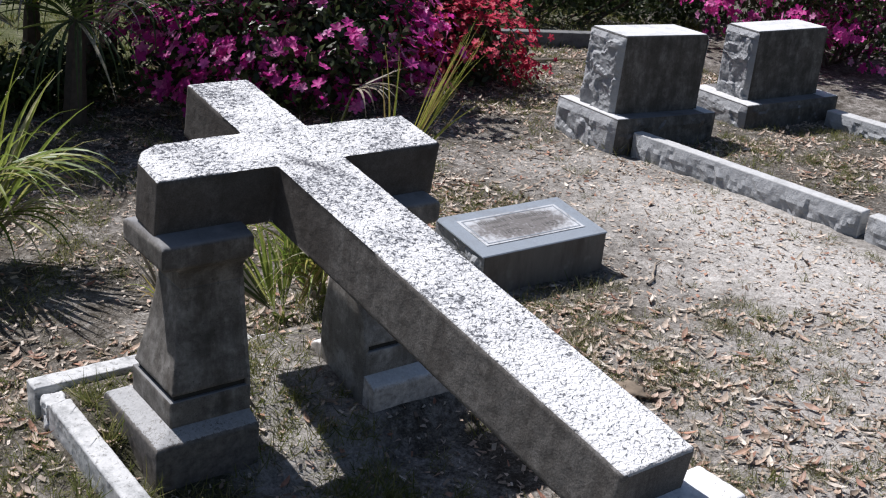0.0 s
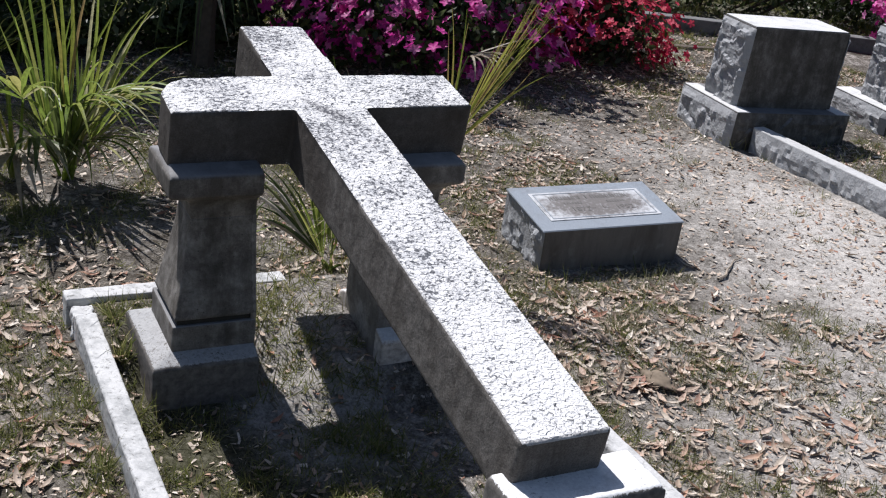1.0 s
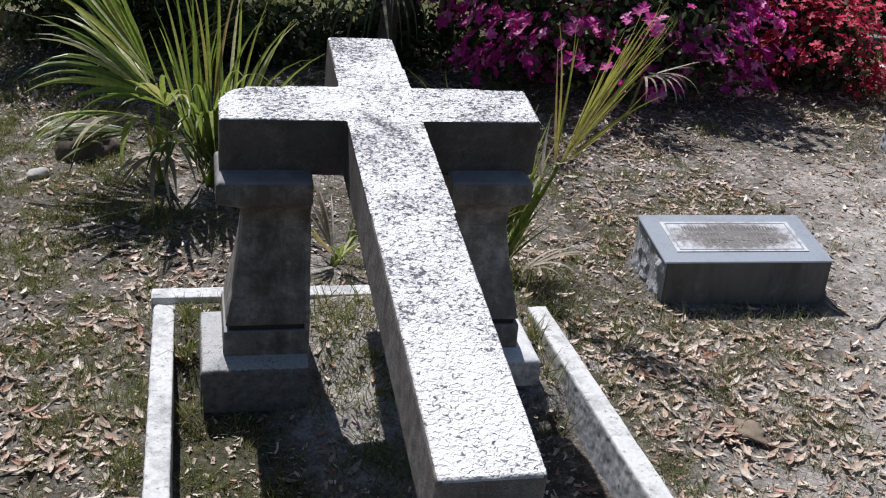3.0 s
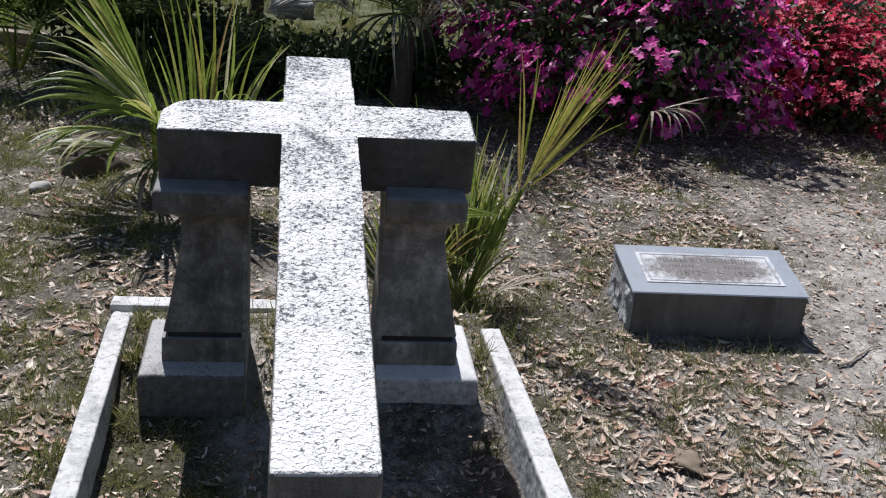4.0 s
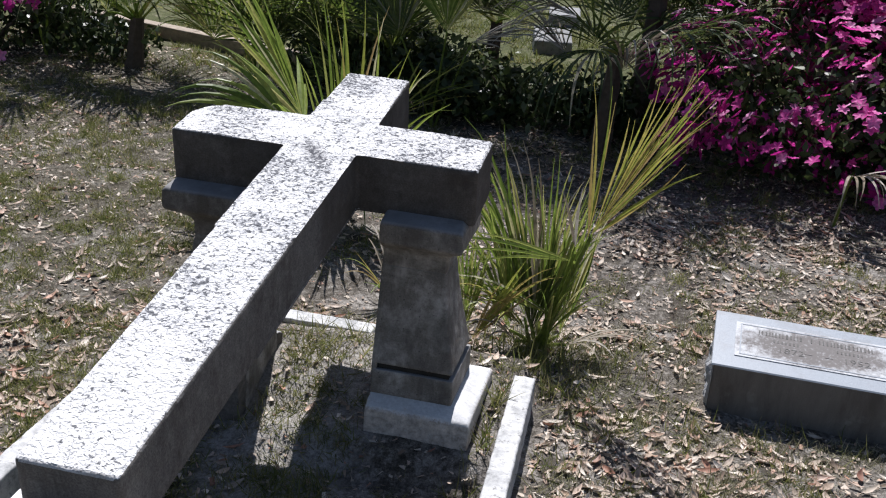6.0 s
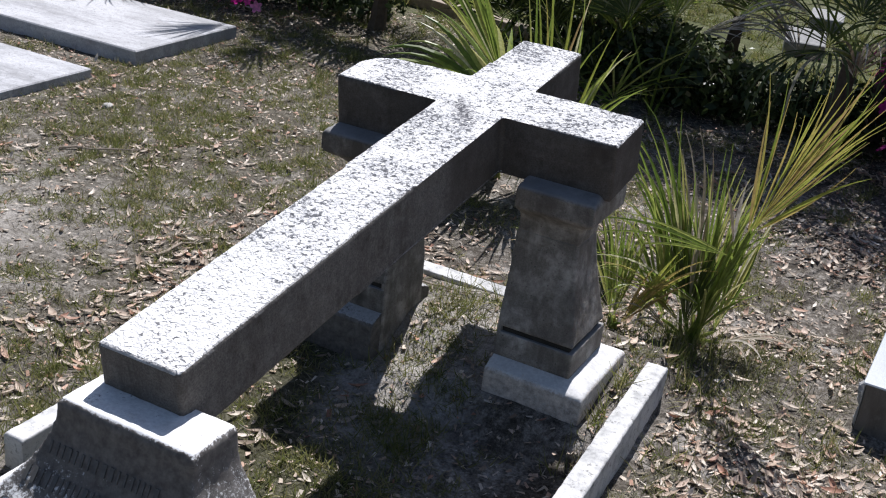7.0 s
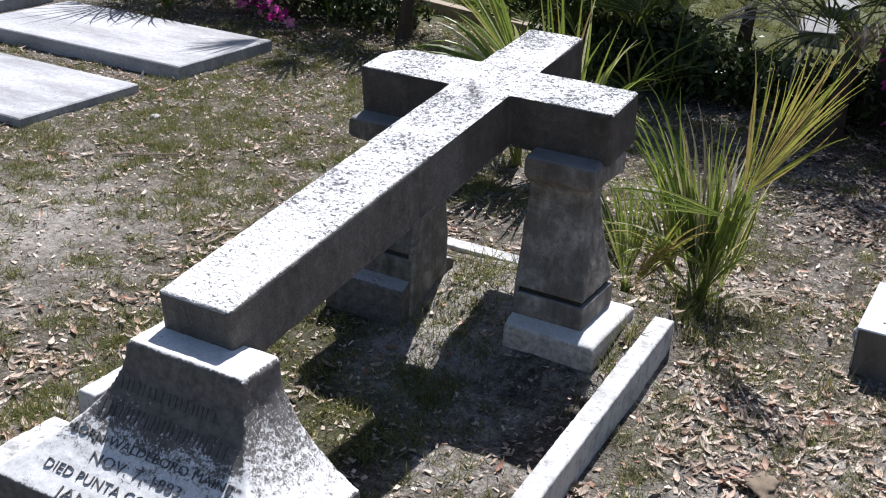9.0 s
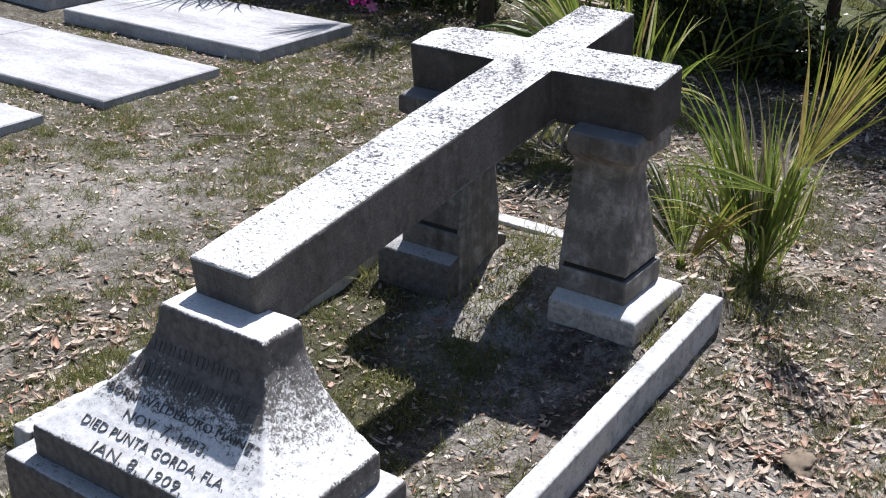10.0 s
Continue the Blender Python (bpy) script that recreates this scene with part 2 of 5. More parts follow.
def panel_stone():
    """The frosted name panel, with a brown stain over its middle."""
    m = Mat("panel_stone", 0.8, 0.25)
    c = m.ramp(m.noise(200, 3, 0.6), [(0.3, (0.40, 0.41, 0.425)), (0.7, (0.53, 0.54, 0.555))])
    sc = m.add("ShaderNodeVectorMath", operation="MULTIPLY")
    sc.inputs[1].default_value = (4.0, 10.0, 0.0)
    m.link(m.coord, sc.inputs[0])
    ln = m.add("ShaderNodeVectorMath", operation="LENGTH")
    m.link(sc.outputs[0], ln.inputs[0])
    reach = m.math("ADD", ln.outputs["Value"], m.math("MULTIPLY", m.noise(26, 6, 0.8), 1.7))
    c = m.mix(m.ramp(m.math("MULTIPLY", reach, 0.5), [(0.78, 0.9), (1.06, 0.0)]), c, (0.105, 0.092, 0.085))
    c = m.mix(m.ramp(m.noise(70, 4, 0.7), [(0.54, 0.0), (0.68, 0.6)]), c, (0.36, 0.36, 0.365))
    return m.done(c)


def rock_face(tone=0.30):
    m = Mat("rock_face", 0.85, 0.25)
    n = m.noise(30, 6, 0.7)
    c = m.ramp(n, [(0.3, (tone * 0.88, tone * 0.895, tone * 0.915)), (0.7, (tone * 1.08, tone * 1.10, tone * 1.125))])
    m.bump(n, 0.7, 0.012)
    return m.done(c)


def plain(name, colour, rough=0.8):
    m = Mat(name, rough, 0.25)
    a = tuple(v * 0.75 for v in colour)
    b = tuple(min(1.0, v * 1.2) for v in colour)
    return m.done(m.ramp(m.noise(40, 4, 0.6), [(0.3, a), (0.7, b)]))


def soil():
    """Grey cemetery sand: pale bare patches, dark humus, fine grit."""
    m = Mat("soil", 0.95, 0.1).world_coord()
    grit = m.noise(120, 5, 0.8)
    crumbs = m.noise(34, 6, 0.8)
    tone = m.math("ADD", m.math("MULTIPLY", grit, 0.45), m.math("MULTIPLY", crumbs, 0.55))
    c = m.ramp(tone, [(0.36, (0.016, 0.013, 0.010)), (0.48, (0.085, 0.075, 0.063)), (0.56, (0.19, 0.172, 0.15)), (0.68, (0.40, 0.37, 0.335))])
    patches = m.noise(2.3, 7, 0.7)
    pale = m.ramp(tone, [(0.36, (0.10, 0.09, 0.08)), (0.5, (0.36, 0.335, 0.31)), (0.66, (0.58, 0.55, 0.515))])
    c = m.mix(m.math("MULTIPLY", m.ramp(patches, [(0.50, 0.0), (0.62, 0.85)]), m.ramp(m.noise(24, 5, 0.75), [(0.40, 0.15), (0.58, 1.0)])), c, pale)
    c = m.mix(m.ramp(m.noise(7, 6, 0.7), [(0.50, 0.0), (0.62, 0.75)]), c, (0.040, 0.033, 0.025))
    # darker, browner soil mixed in towards low x, on the ledgers' side
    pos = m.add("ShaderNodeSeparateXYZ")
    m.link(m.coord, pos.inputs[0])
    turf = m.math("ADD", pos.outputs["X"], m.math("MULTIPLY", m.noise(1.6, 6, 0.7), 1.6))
    brown_soil = m.ramp(tone, [(0.36, (0.014, 0.013, 0.007)), (0.5, (0.075, 0.067, 0.044)), (0.60, (0.17, 0.155, 0.115)), (0.70, (0.36, 0.34, 0.30))])
    c = m.mix(m.ramp(m.math("MULTIPLY", turf, 0.25), [(0.13, 0.42), (0.42, 0.0)]), c, brown_soil)
    # the trodden sandy clearing beside the small marker
    off = m.add("ShaderNodeVectorMath", operation="SUBTRACT")
    m.link(m.coord, off.inputs[0])
    off.inputs[1].default_value = (3.70, 2.6, 0)
    sc = m.add("ShaderNodeVectorMath", operation="MULTIPLY")
    sc.inputs[1].default_value = (0.98, 0.44, 0)
    m.link(off.outputs[0], sc.inputs[0])
    ln = m.add("ShaderNodeVectorMath", operation="LENGTH")
    m.link(sc.outputs[0], ln.inputs[0])
    edge = m.math("ADD", m.math("ADD", ln.outputs["Value"], m.math("MULTIPLY", m.noise(2.2, 6, 0.7), 1.2)), m.math("MULTIPLY", m.noise(9.0, 6, 0.75), 0.9))
    sand = m.ramp(tone, [(0.36, (0.15, 0.135, 0.118)), (0.48, (0.42, 0.395, 0.365)), (0.6, (0.60, 0.57, 0.535)), (0.7, (0.70, 0.67, 0.63))])
    c = m.mix(m.ramp(m.math("MULTIPLY", edge, 0.5), [(0.62, 0.9), (0.95, 0.0)]), c, sand)
    # worn pale soil between the ledgers and the grave
    off = m.add("ShaderNodeVectorMath", operation="SUBTRACT")
    m.link(m.coord, off.inputs[0])
    off.inputs[1].default_value = (-0.65, 2.15, 0)
    sc = m.add("ShaderNodeVectorMath", operation="MULTIPLY")
    sc.inputs[1].default_value = (0.80, 0.75, 0)
    m.link(off.outputs[0], sc.inputs[0])
    ln = m.add("ShaderNodeVectorMath", operation="LENGTH")
    m.link(sc.outputs[0], ln.inputs[0])
    worn = m.math("ADD", m.math("ADD", ln.outputs["Value"], m.math("MULTIPLY", m.noise(3.1, 6, 0.7), 1.0)), m.math("MULTIPLY", m.noise(14.0, 6, 0.75), 1.1))
    c = m.mix(m.ramp(m.math("MULTIPLY", worn, 0.5), [(0.58, 0.5), (0.86, 0.0)]), c, pale)
    # thinner humus on the open ground right of the grave
    off = m.add("ShaderNodeVectorMath", operation="SUBTRACT")
    m.link(m.coord, off.inputs[0])
    off.inputs[1].default_value = (2.95, 1.2, 0)
    sc = m.add("ShaderNodeVectorMath", operation="MULTIPLY")
    sc.inputs[1].default_value = (0.85, 0.70, 0)
    m.link(off.outputs[0], sc.inputs[0])
    ln = m.add("ShaderNodeVectorMath", operation="LENGTH")
    m.link(sc.outputs[0], ln.inputs[0])
    open_edge = m.math("ADD", m.math("ADD", ln.outputs["Value"], m.math("MULTIPLY", m.noise(3.1, 6, 0.7), 1.0)), m.math("MULTIPLY", m.noise(12.0, 6, 0.75), 0.9))
    c = m.mix(m.ramp(m.math("MULTIPLY", open_edge, 0.5), [(0.68, 0.9), (1.02, 0.0)]), c, pale)
    # shade of the kerbed bed painted into its soil as dark green-brown
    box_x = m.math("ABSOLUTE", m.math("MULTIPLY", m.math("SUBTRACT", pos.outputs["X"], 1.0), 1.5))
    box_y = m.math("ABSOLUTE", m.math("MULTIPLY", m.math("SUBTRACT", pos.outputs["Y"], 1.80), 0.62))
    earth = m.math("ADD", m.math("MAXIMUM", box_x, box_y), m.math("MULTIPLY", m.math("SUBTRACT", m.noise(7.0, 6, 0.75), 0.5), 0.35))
    bed_shade = m.ramp(tone, [(0.36, (0.012, 0.012, 0.006)), (0.5, (0.050, 0.050, 0.027)), (0.62, (0.115, 0.108, 0.075)), (0.70, (0.26, 0.245, 0.21))])
    c = m.mix(m.ramp(earth, [(0.42, 0.85), (0.56, 0.0)]), c, bed_shade)
    # bare sand between the pillars
    off = m.add("ShaderNodeVectorMath", operation="SUBTRACT")
    m.link(m.coord, off.inputs[0])
    off.inputs[1].default_value = (1.19, 2.32, 0)
    sc = m.add("ShaderNodeVectorMath", operation="MULTIPLY")
    sc.inputs[1].default_value = (3.2, 1.7, 0)
    m.link(off.outputs[0], sc.inputs[0])
    ln = m.add("ShaderNodeVectorMath", operation="LENGTH")
    m.link(sc.outputs[0], ln.inputs[0])
    bed = m.math("ADD", ln.outputs["Value"], m.math("MULTIPLY", m.noise(9.0, 6, 0.75), 0.9))
    c = m.mix(m.ramp(m.math("MULTIPLY", bed, 0.5), [(0.46, 0.75), (0.68, 0.0)]), c, pale)
    # lawn beyond the plot
    sep = m.add("ShaderNodeSeparateXYZ")
    m.link(m.coord, sep.inputs[0])
    far = m.math("ADD", sep.outputs["Y"], m.math("MULTIPLY", m.noise(1.2, 4), 1.5))
    grass = m.ramp(m.noise(35, 5, 0.75), [(0.3, (0.03, 0.036, 0.014)), (0.55, (0.09, 0.10, 0.04)), (0.8, (0.22, 0.20, 0.12))])
    grass = m.mix(m.ramp(m.noise(3.5, 6, 0.75), [(0.42, 0.0), (0.60, 0.8)]), grass, (0.055, 0.065, 0.024))
    grass = m.mix(m.ramp(m.noise(8, 6, 0.8), [(0.54, 0.0), (0.66, 0.7)]), grass, (0.24, 0.215, 0.16))
    beds = m.math("MULTIPLY", m.math("MAXIMUM", m.math("SUBTRACT", sep.outputs["X"], 3.8), 0.0), 0.25)
    far01 = m.math("MULTIPLY", m.math("SUBTRACT", far, beds), 0.1)
    c = m.mix(m.ramp(far01, [(0.64, 0.0), (0.74, 0.9)]), c, grass)
    m.bump(grit, 0.7, 0.005)
    m.bump(m.noise(28, 5, 0.7), 0.7, 0.018)
    return m.done(c)


def blades(name, stops, through_light=0.3, rough=0.6, single=False):
    """Leaf blades: each island, or each single object, has its own tint."""
    m = Mat(name, rough, 0.3)
    c = m.ramp(m.any_object() if single else m.island(), stops)
    c = m.mix(m.ramp(m.noise(60, 3), [(0.35, 0.35), (0.6, 0.0)]), c, (0.03, 0.03, 0.012))
    return m.leafy(c, through_light)


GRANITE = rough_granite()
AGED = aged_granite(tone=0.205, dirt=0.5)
# darker tone of the same granite for the left pillar
DARK_AGED = aged_granite("dark_aged_granite", 0.145, 0.6)
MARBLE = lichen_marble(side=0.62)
KERB = pale_concrete("kerb_marble", 0.54, 0.8)
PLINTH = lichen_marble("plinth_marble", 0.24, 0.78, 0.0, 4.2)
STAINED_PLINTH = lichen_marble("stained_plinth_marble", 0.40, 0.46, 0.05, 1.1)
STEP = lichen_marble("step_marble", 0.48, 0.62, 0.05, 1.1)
SLAB = slab_concrete()
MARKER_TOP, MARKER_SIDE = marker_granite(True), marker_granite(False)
PANEL = panel_stone()
ROCK = rock_face()
GROOVE = plain("dark_joint", (0.035, 0.033, 0.03), 0.95)
INK = plain("dark_lettering", (0.11, 0.107, 0.103), 0.9)
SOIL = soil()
DRY_GRASS = blades("dry_grass", [(0.0, (0.12, 0.105, 0.062)), (0.25, (0.20, 0.17, 0.115)), (0.5, (0.30, 0.26, 0.20)), (0.7, (0.17, 0.158, 0.07)), (0.88, (0.42, 0.38, 0.325)), (1.0, (0.58, 0.54, 0.48))], 0.3)
GREY_GRASS = blades("grey_grass", [(0.0, (0.16, 0.165, 0.08)), (0.4, (0.26, 0.25, 0.14)), (0.75, (0.40, 0.37, 0.25)), (1.0, (0.55, 0.51, 0.40))], 0.3)
GREEN_GRASS = blades("green_grass", [(0.0, (0.10, 0.13, 0.03)), (0.45, (0.19, 0.21, 0.06)), (0.8, (0.28, 0.26, 0.10)), (1.0, (0.36, 0.32, 0.18))], 0.4)
LITTER = blades("fallen_leaf", [(0.0, (0.20, 0.14, 0.10)), (0.2, (0.40, 0.32, 0.25)), (0.42, (0.58, 0.50, 0.41)), (0.56, (0.44, 0.28, 0.20)), (0.74, (0.76, 0.69, 0.60)), (0.9, (0.54, 0.40, 0.30)), (0.96, (0.47, 0.25, 0.17)), (1.0, (0.27, 0.13, 0.09))], 0.15, 0.6)
PALM = blades("palm_blade", [(0.0, (0.11, 0.17, 0.028)), (0.35, (0.20, 0.275, 0.05)), (0.65, (0.30, 0.355, 0.08)), (0.88, (0.40, 0.38, 0.13)), (1.0, (0.54, 0.52, 0.36))], 0.45, 0.40, True)
PALM_GOLD = blades("palm_blade_gold", [(0.0, (0.20, 0.26, 0.045)), (0.45, (0.34, 0.36, 0.07)), (0.75, (0.40, 0.32, 0.10)), (1.0, (0.33, 0.23, 0.11))], 0.4, 0.42, True)
PALM_DARK = blades("palm_blade_dark", [(0.0, (0.042, 0.066, 0.018)), (0.5, (0.075, 0.105, 0.030)), (0.85, (0.13, 0.155, 0.05)), (1.0, (0.38, 0.34, 0.25))], 0.38, 0.45, True)
PALM_DEAD = blades("palm_blade_dead", [(0.0, (0.20, 0.16, 0.11)), (0.6, (0.38, 0.33, 0.26)), (1.0, (0.52, 0.48, 0.42))], 0.2, 0.7, True)
SHRUB = blades("shrub_leaf", [(0.0, (0.018, 0.032, 0.011)), (0.6, (0.042, 0.064, 0.020)), (0.94, (0.080, 0.11, 0.034)), (1.0, (0.20, 0.19, 0.13))], 0.25, 0.4)
MAGENTA = blades("magenta_petal", [(0.0, (0.46, 0.018, 0.24)), (0.4, (0.72, 0.05, 0.39)), (0.7, (0.90, 0.14, 0.53)), (0.9, (0.96, 0.32, 0.66)), (1.0, (0.98, 0.58, 0.80))], 0.5, 0.55)
CRIMSON = blades("crimson_petal", [(0.0, (0.34, 0.010, 0.045)), (0.5, (0.55, 0.030, 0.085)), (0.85, (0.70, 0.075, 0.13)), (1.0, (0.85, 0.22, 0.26))], 0.42, 0.55)
BARK = plain("bark", (0.085, 0.065, 0.05), 0.9)
CLOD = plain("clod", (0.17, 0.135, 0.10), 0.98)


# ---- building helpers ----
def thing(name, label, category, group="", kind="", at=(0, 0, 0)):
    ob = new(name)
    ob.empty_display_size = 0.1
    ob.location = at
    return tagged(ob, label, category, group, kind)


def finish(name, bm, material, smooth=False):
    bmesh.ops.recalc_face_normals(bm, faces=bm.faces)
    me = bpy.data.meshes.new(name)
    bm.to_mesh(me)
    bm.free()
    me.materials.append(material)
    if smooth:
        me.shade_smooth()
    return me


def part(name, bm, material, parent, label="", smooth=False):
    """Link a bmesh as one mesh object under a thing or part; its coordinates are the parent's."""
    ob = new(name, finish(name, bm, material, smooth))
    ob.parent = parent
    if label:
        tagged(ob, label)
    return ob


def solid(name, bm, material, label, category, group="", kind="", smooth=False):
    return tagged(new(name, finish(name, bm, material, smooth)), label, category, group, kind)


def loft(bm, rings):
    """Stacked rectangles (x0, x1, y0, y1, z) joined into one closed body."""
    rows = []
    for x0, x1, y0, y1, z in rings:
        rows.append([bm.verts.new(p) for p in ((x0, y0, z), (x1, y0, z), (x1, y1, z), (x0, y1, z))])
    for a, b in zip(rows, rows[1:]):
        for i in range(4):
            bm.faces.new((a[i], a[(i + 1) % 4], b[(i + 1) % 4], b[i]))
    bm.faces.new(rows[0][::-1])
    bm.faces.new(rows[-1])
    return bm


def box(x0, x1, y0, y1, z0, z1, bevel=0.0):
    bm = loft(bmesh.new(), [(x0, x1, y0, y1, z0), (x0, x1, y0, y1, z1)])
    if bevel:
        bmesh.ops.bevel(bm, geom=list(bm.edges), offset=bevel, segments=2, affect="EDGES", profile=0.5)
    return bm


def prism(outline, z0, z1):
    bm = bmesh.new()
    low = [bm.verts.new((x, y, z0)) for x, y in outline]
    top = [bm.verts.new((x, y, z1)) for x, y in outline]
    bm.faces.new(low[::-1])
    bm.faces.new(top)
    for i in range(len(outline)):
        j = (i + 1) % len(outline)
        bm.faces.new((low[i], low[j], top[j], top[i]))
    return bm


GRAIN = {}


def weather(ob, voxel=0.009, amount=0.004, size=0.03):
    """Worn edges and an uneven face: remesh finely, then displace a little."""
    r = ob.modifiers.new("wear", "REMESH")
    r.mode, r.voxel_size, r.use_smooth_shade = "VOXEL", voxel, True
    if size not in GRAIN:
        tex = bpy.data.textures.new("grain", "CLOUDS")
        tex.noise_scale, tex.noise_depth = size, 3
        GRAIN[size] = tex
    d = ob.modifiers.new("grain", "DISPLACE")
    d.texture, d.strength, d.mid_level, d.texture_coords = GRAIN[size], amount, 0.5, "GLOBAL"
    return ob


def mesh_from(name, verts, faces, material, smooth=False):
    me = bpy.data.meshes.new(name)
    me.from_pydata(verts, [], faces)
    me.materials.append(material)
    if smooth:
        me.shade_smooth()
    me.update()
    return me


def scatter_mesh(name, tv, tf, rot, pos, material, smooth=False):
    """Many posed copies of one small shape, joined into one mesh."""
    tv, tf = np.asarray(tv, float), np.asarray(tf, int)
    n, k = len(pos), len(tv)
    v = np.einsum("nij,kj->nki", rot, tv) + pos[:, None, :]
    f = tf[None] + (np.arange(n) * k)[:, None, None]
    w = tf.shape[1]
    me = bpy.data.meshes.new(name)
    me.vertices.add(n * k)
    me.vertices.foreach_set("co", v.reshape(-1))
    me.loops.add(n * len(tf) * w)
    me.loops.foreach_set("vertex_index", f.reshape(-1).astype(np.int32))
    me.polygons.add(n * len(tf))
    me.polygons.foreach_set("loop_start", (np.arange(n * len(tf)) * w).astype(np.int32))
    me.polygons.foreach_set("loop_total", np.full(n * len(tf), w, np.int32))
    me.update(calc_edges=True)
    me.validate()
    me.materials.append(material)
    if smooth:
        me.shade_smooth()
    return me


def turns(rng, n, tilt=0.5, scale=(0.7, 1.3)):
    """Random spins about z with some tilt, and sizes, as 3 x 3 matrices."""
    a = rng.uniform(0, 2 * np.pi, n)
    b, c = rng.normal(0, tilt, n), rng.normal(0, tilt, n)
    z0, o = np.zeros(n), np.ones(n)
    rz = np.stack([np.cos(a), -np.sin(a), z0, np.sin(a), np.cos(a), z0, z0, z0, o], 1).reshape(n, 3, 3)
    rx = np.stack([o, z0, z0, z0, np.cos(b), -np.sin(b), z0, np.sin(b), np.cos(b)], 1).reshape(n, 3, 3)
    ry = np.stack([np.cos(c), z0, np.sin(c), z0, o, z0, -np.sin(c), z0, np.cos(c)], 1).reshape(n, 3, 3)
    return np.einsum("nij,njk,nkl->nil", rz, rx, ry) * rng.uniform(*scale, n)[:, None, None]


# ---- ground ----
GRAVE = (0.66, 1.78, 0.95, 2.76)      # the kerbed bed: x0, x1, y0, y1


def step01(a, b, v):
    t = min(1.0, max(0.0, (v - a) / (b - a)))
    return t * t * (3 - 2 * t)


def ground_z(x, y):
    """Height of the soil: gentle lumps, and the filled bed inside the kerbs."""
    z = 0.018 * noise.noise((x * 1.1, y * 1.1, 3.0)) + 0.008 * noise.noise((x * 6, y * 6, 7.0))
    if max(abs(x), abs(y)) > 30:
        return z
    z += 0.004 * noise.noise((x * 19, y * 19, 1.0)) - 0.036 * math.exp(-((x - 2.62) / 0.48) ** 2 - ((y - 2.80) / 0.30) ** 2)
    along = step01(0.85, 1.1, y) * (1 - step01(2.72, 3.0, y))
    bank = 0.022 * math.exp(-((x - 1.91) / 0.16) ** 2) * (x > 1.80 or y > 2.62) + 0.05 * math.exp(-((x - 0.58) / 0.12) ** 2) * (x < 0.66)
    z += along * bank * (0.75 + 0.5 * noise.noise((x * 3, y * 5, 4.0)))
    inside = step01(GRAVE[0] - 0.02, GRAVE[0] + 0.03, x) * (1 - step01(GRAVE[1] - 0.03, GRAVE[1] + 0.02, x))
    inside *= 1 - step01(GRAVE[3] - 0.02, GRAVE[3] + 0.05, y)
    return z + inside * ((0.028 + 0.052 * step01(1.0, 1.35, x)) * step01(2.15, 2.26, y) + (0.090 - 0.050 * step01(1.0, 1.35, x)) * step01(2.3, 2.55, y) - 0.012)


def ground_axis(lo, hi, step):
    near = list(np.arange(lo, hi, step))
    out, d = [], step
    while d < 400:
        d *= 1.45
        out.append(d)
    return [lo - s for s in out[::-1]] + near + [near[-1] + s for s in out]


def build_ground():
    xs, ys = ground_axis(-2.6, 6.2, 0.035), ground_axis(0.4, 6.6, 0.035)
    verts = [(x, y, ground_z(x, y)) for y in ys for x in xs]
    w = len(xs)
    faces = [(j * w + i, j * w + i + 1, (j + 1) * w + i + 1, (j + 1) * w + i) for j in range(len(ys) - 1) for i in range(w - 1)]
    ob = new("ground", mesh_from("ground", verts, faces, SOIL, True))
    tagged(ob, "grey sandy cemetery soil with bare pale patches and humus", "ground", kind="structure")


build_ground()


# ---- the leaning cross and its supports ----
CX = 1.2165
TILT_DEG = 8.25


def cross():
    """A granite cross lying aslope, head on two pillars, foot on the inscribed base."""
    w, arm, full, a0, a1 = 0.0945, 0.409, 1.778, 1.255, 1.447
    outline = [(-w, 0), (w, 0), (w, a0), (arm, a0), (arm, a1), (w, a1), (w, full), (-w, full),
               (-w, a1), (-arm + 0.075, a1), (-arm + 0.03, a1 - 0.025), (-arm, a1 - 0.075), (-arm, a0), (-w, a0)]
    bm = prism(outline, -0.158, 0.0)
    bmesh.ops.bevel(bm, geom=list(bm.edges), offset=0.005, segments=1, affect="EDGES")
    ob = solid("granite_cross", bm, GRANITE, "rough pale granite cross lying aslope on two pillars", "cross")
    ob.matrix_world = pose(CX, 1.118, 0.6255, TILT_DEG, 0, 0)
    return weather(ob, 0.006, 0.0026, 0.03)


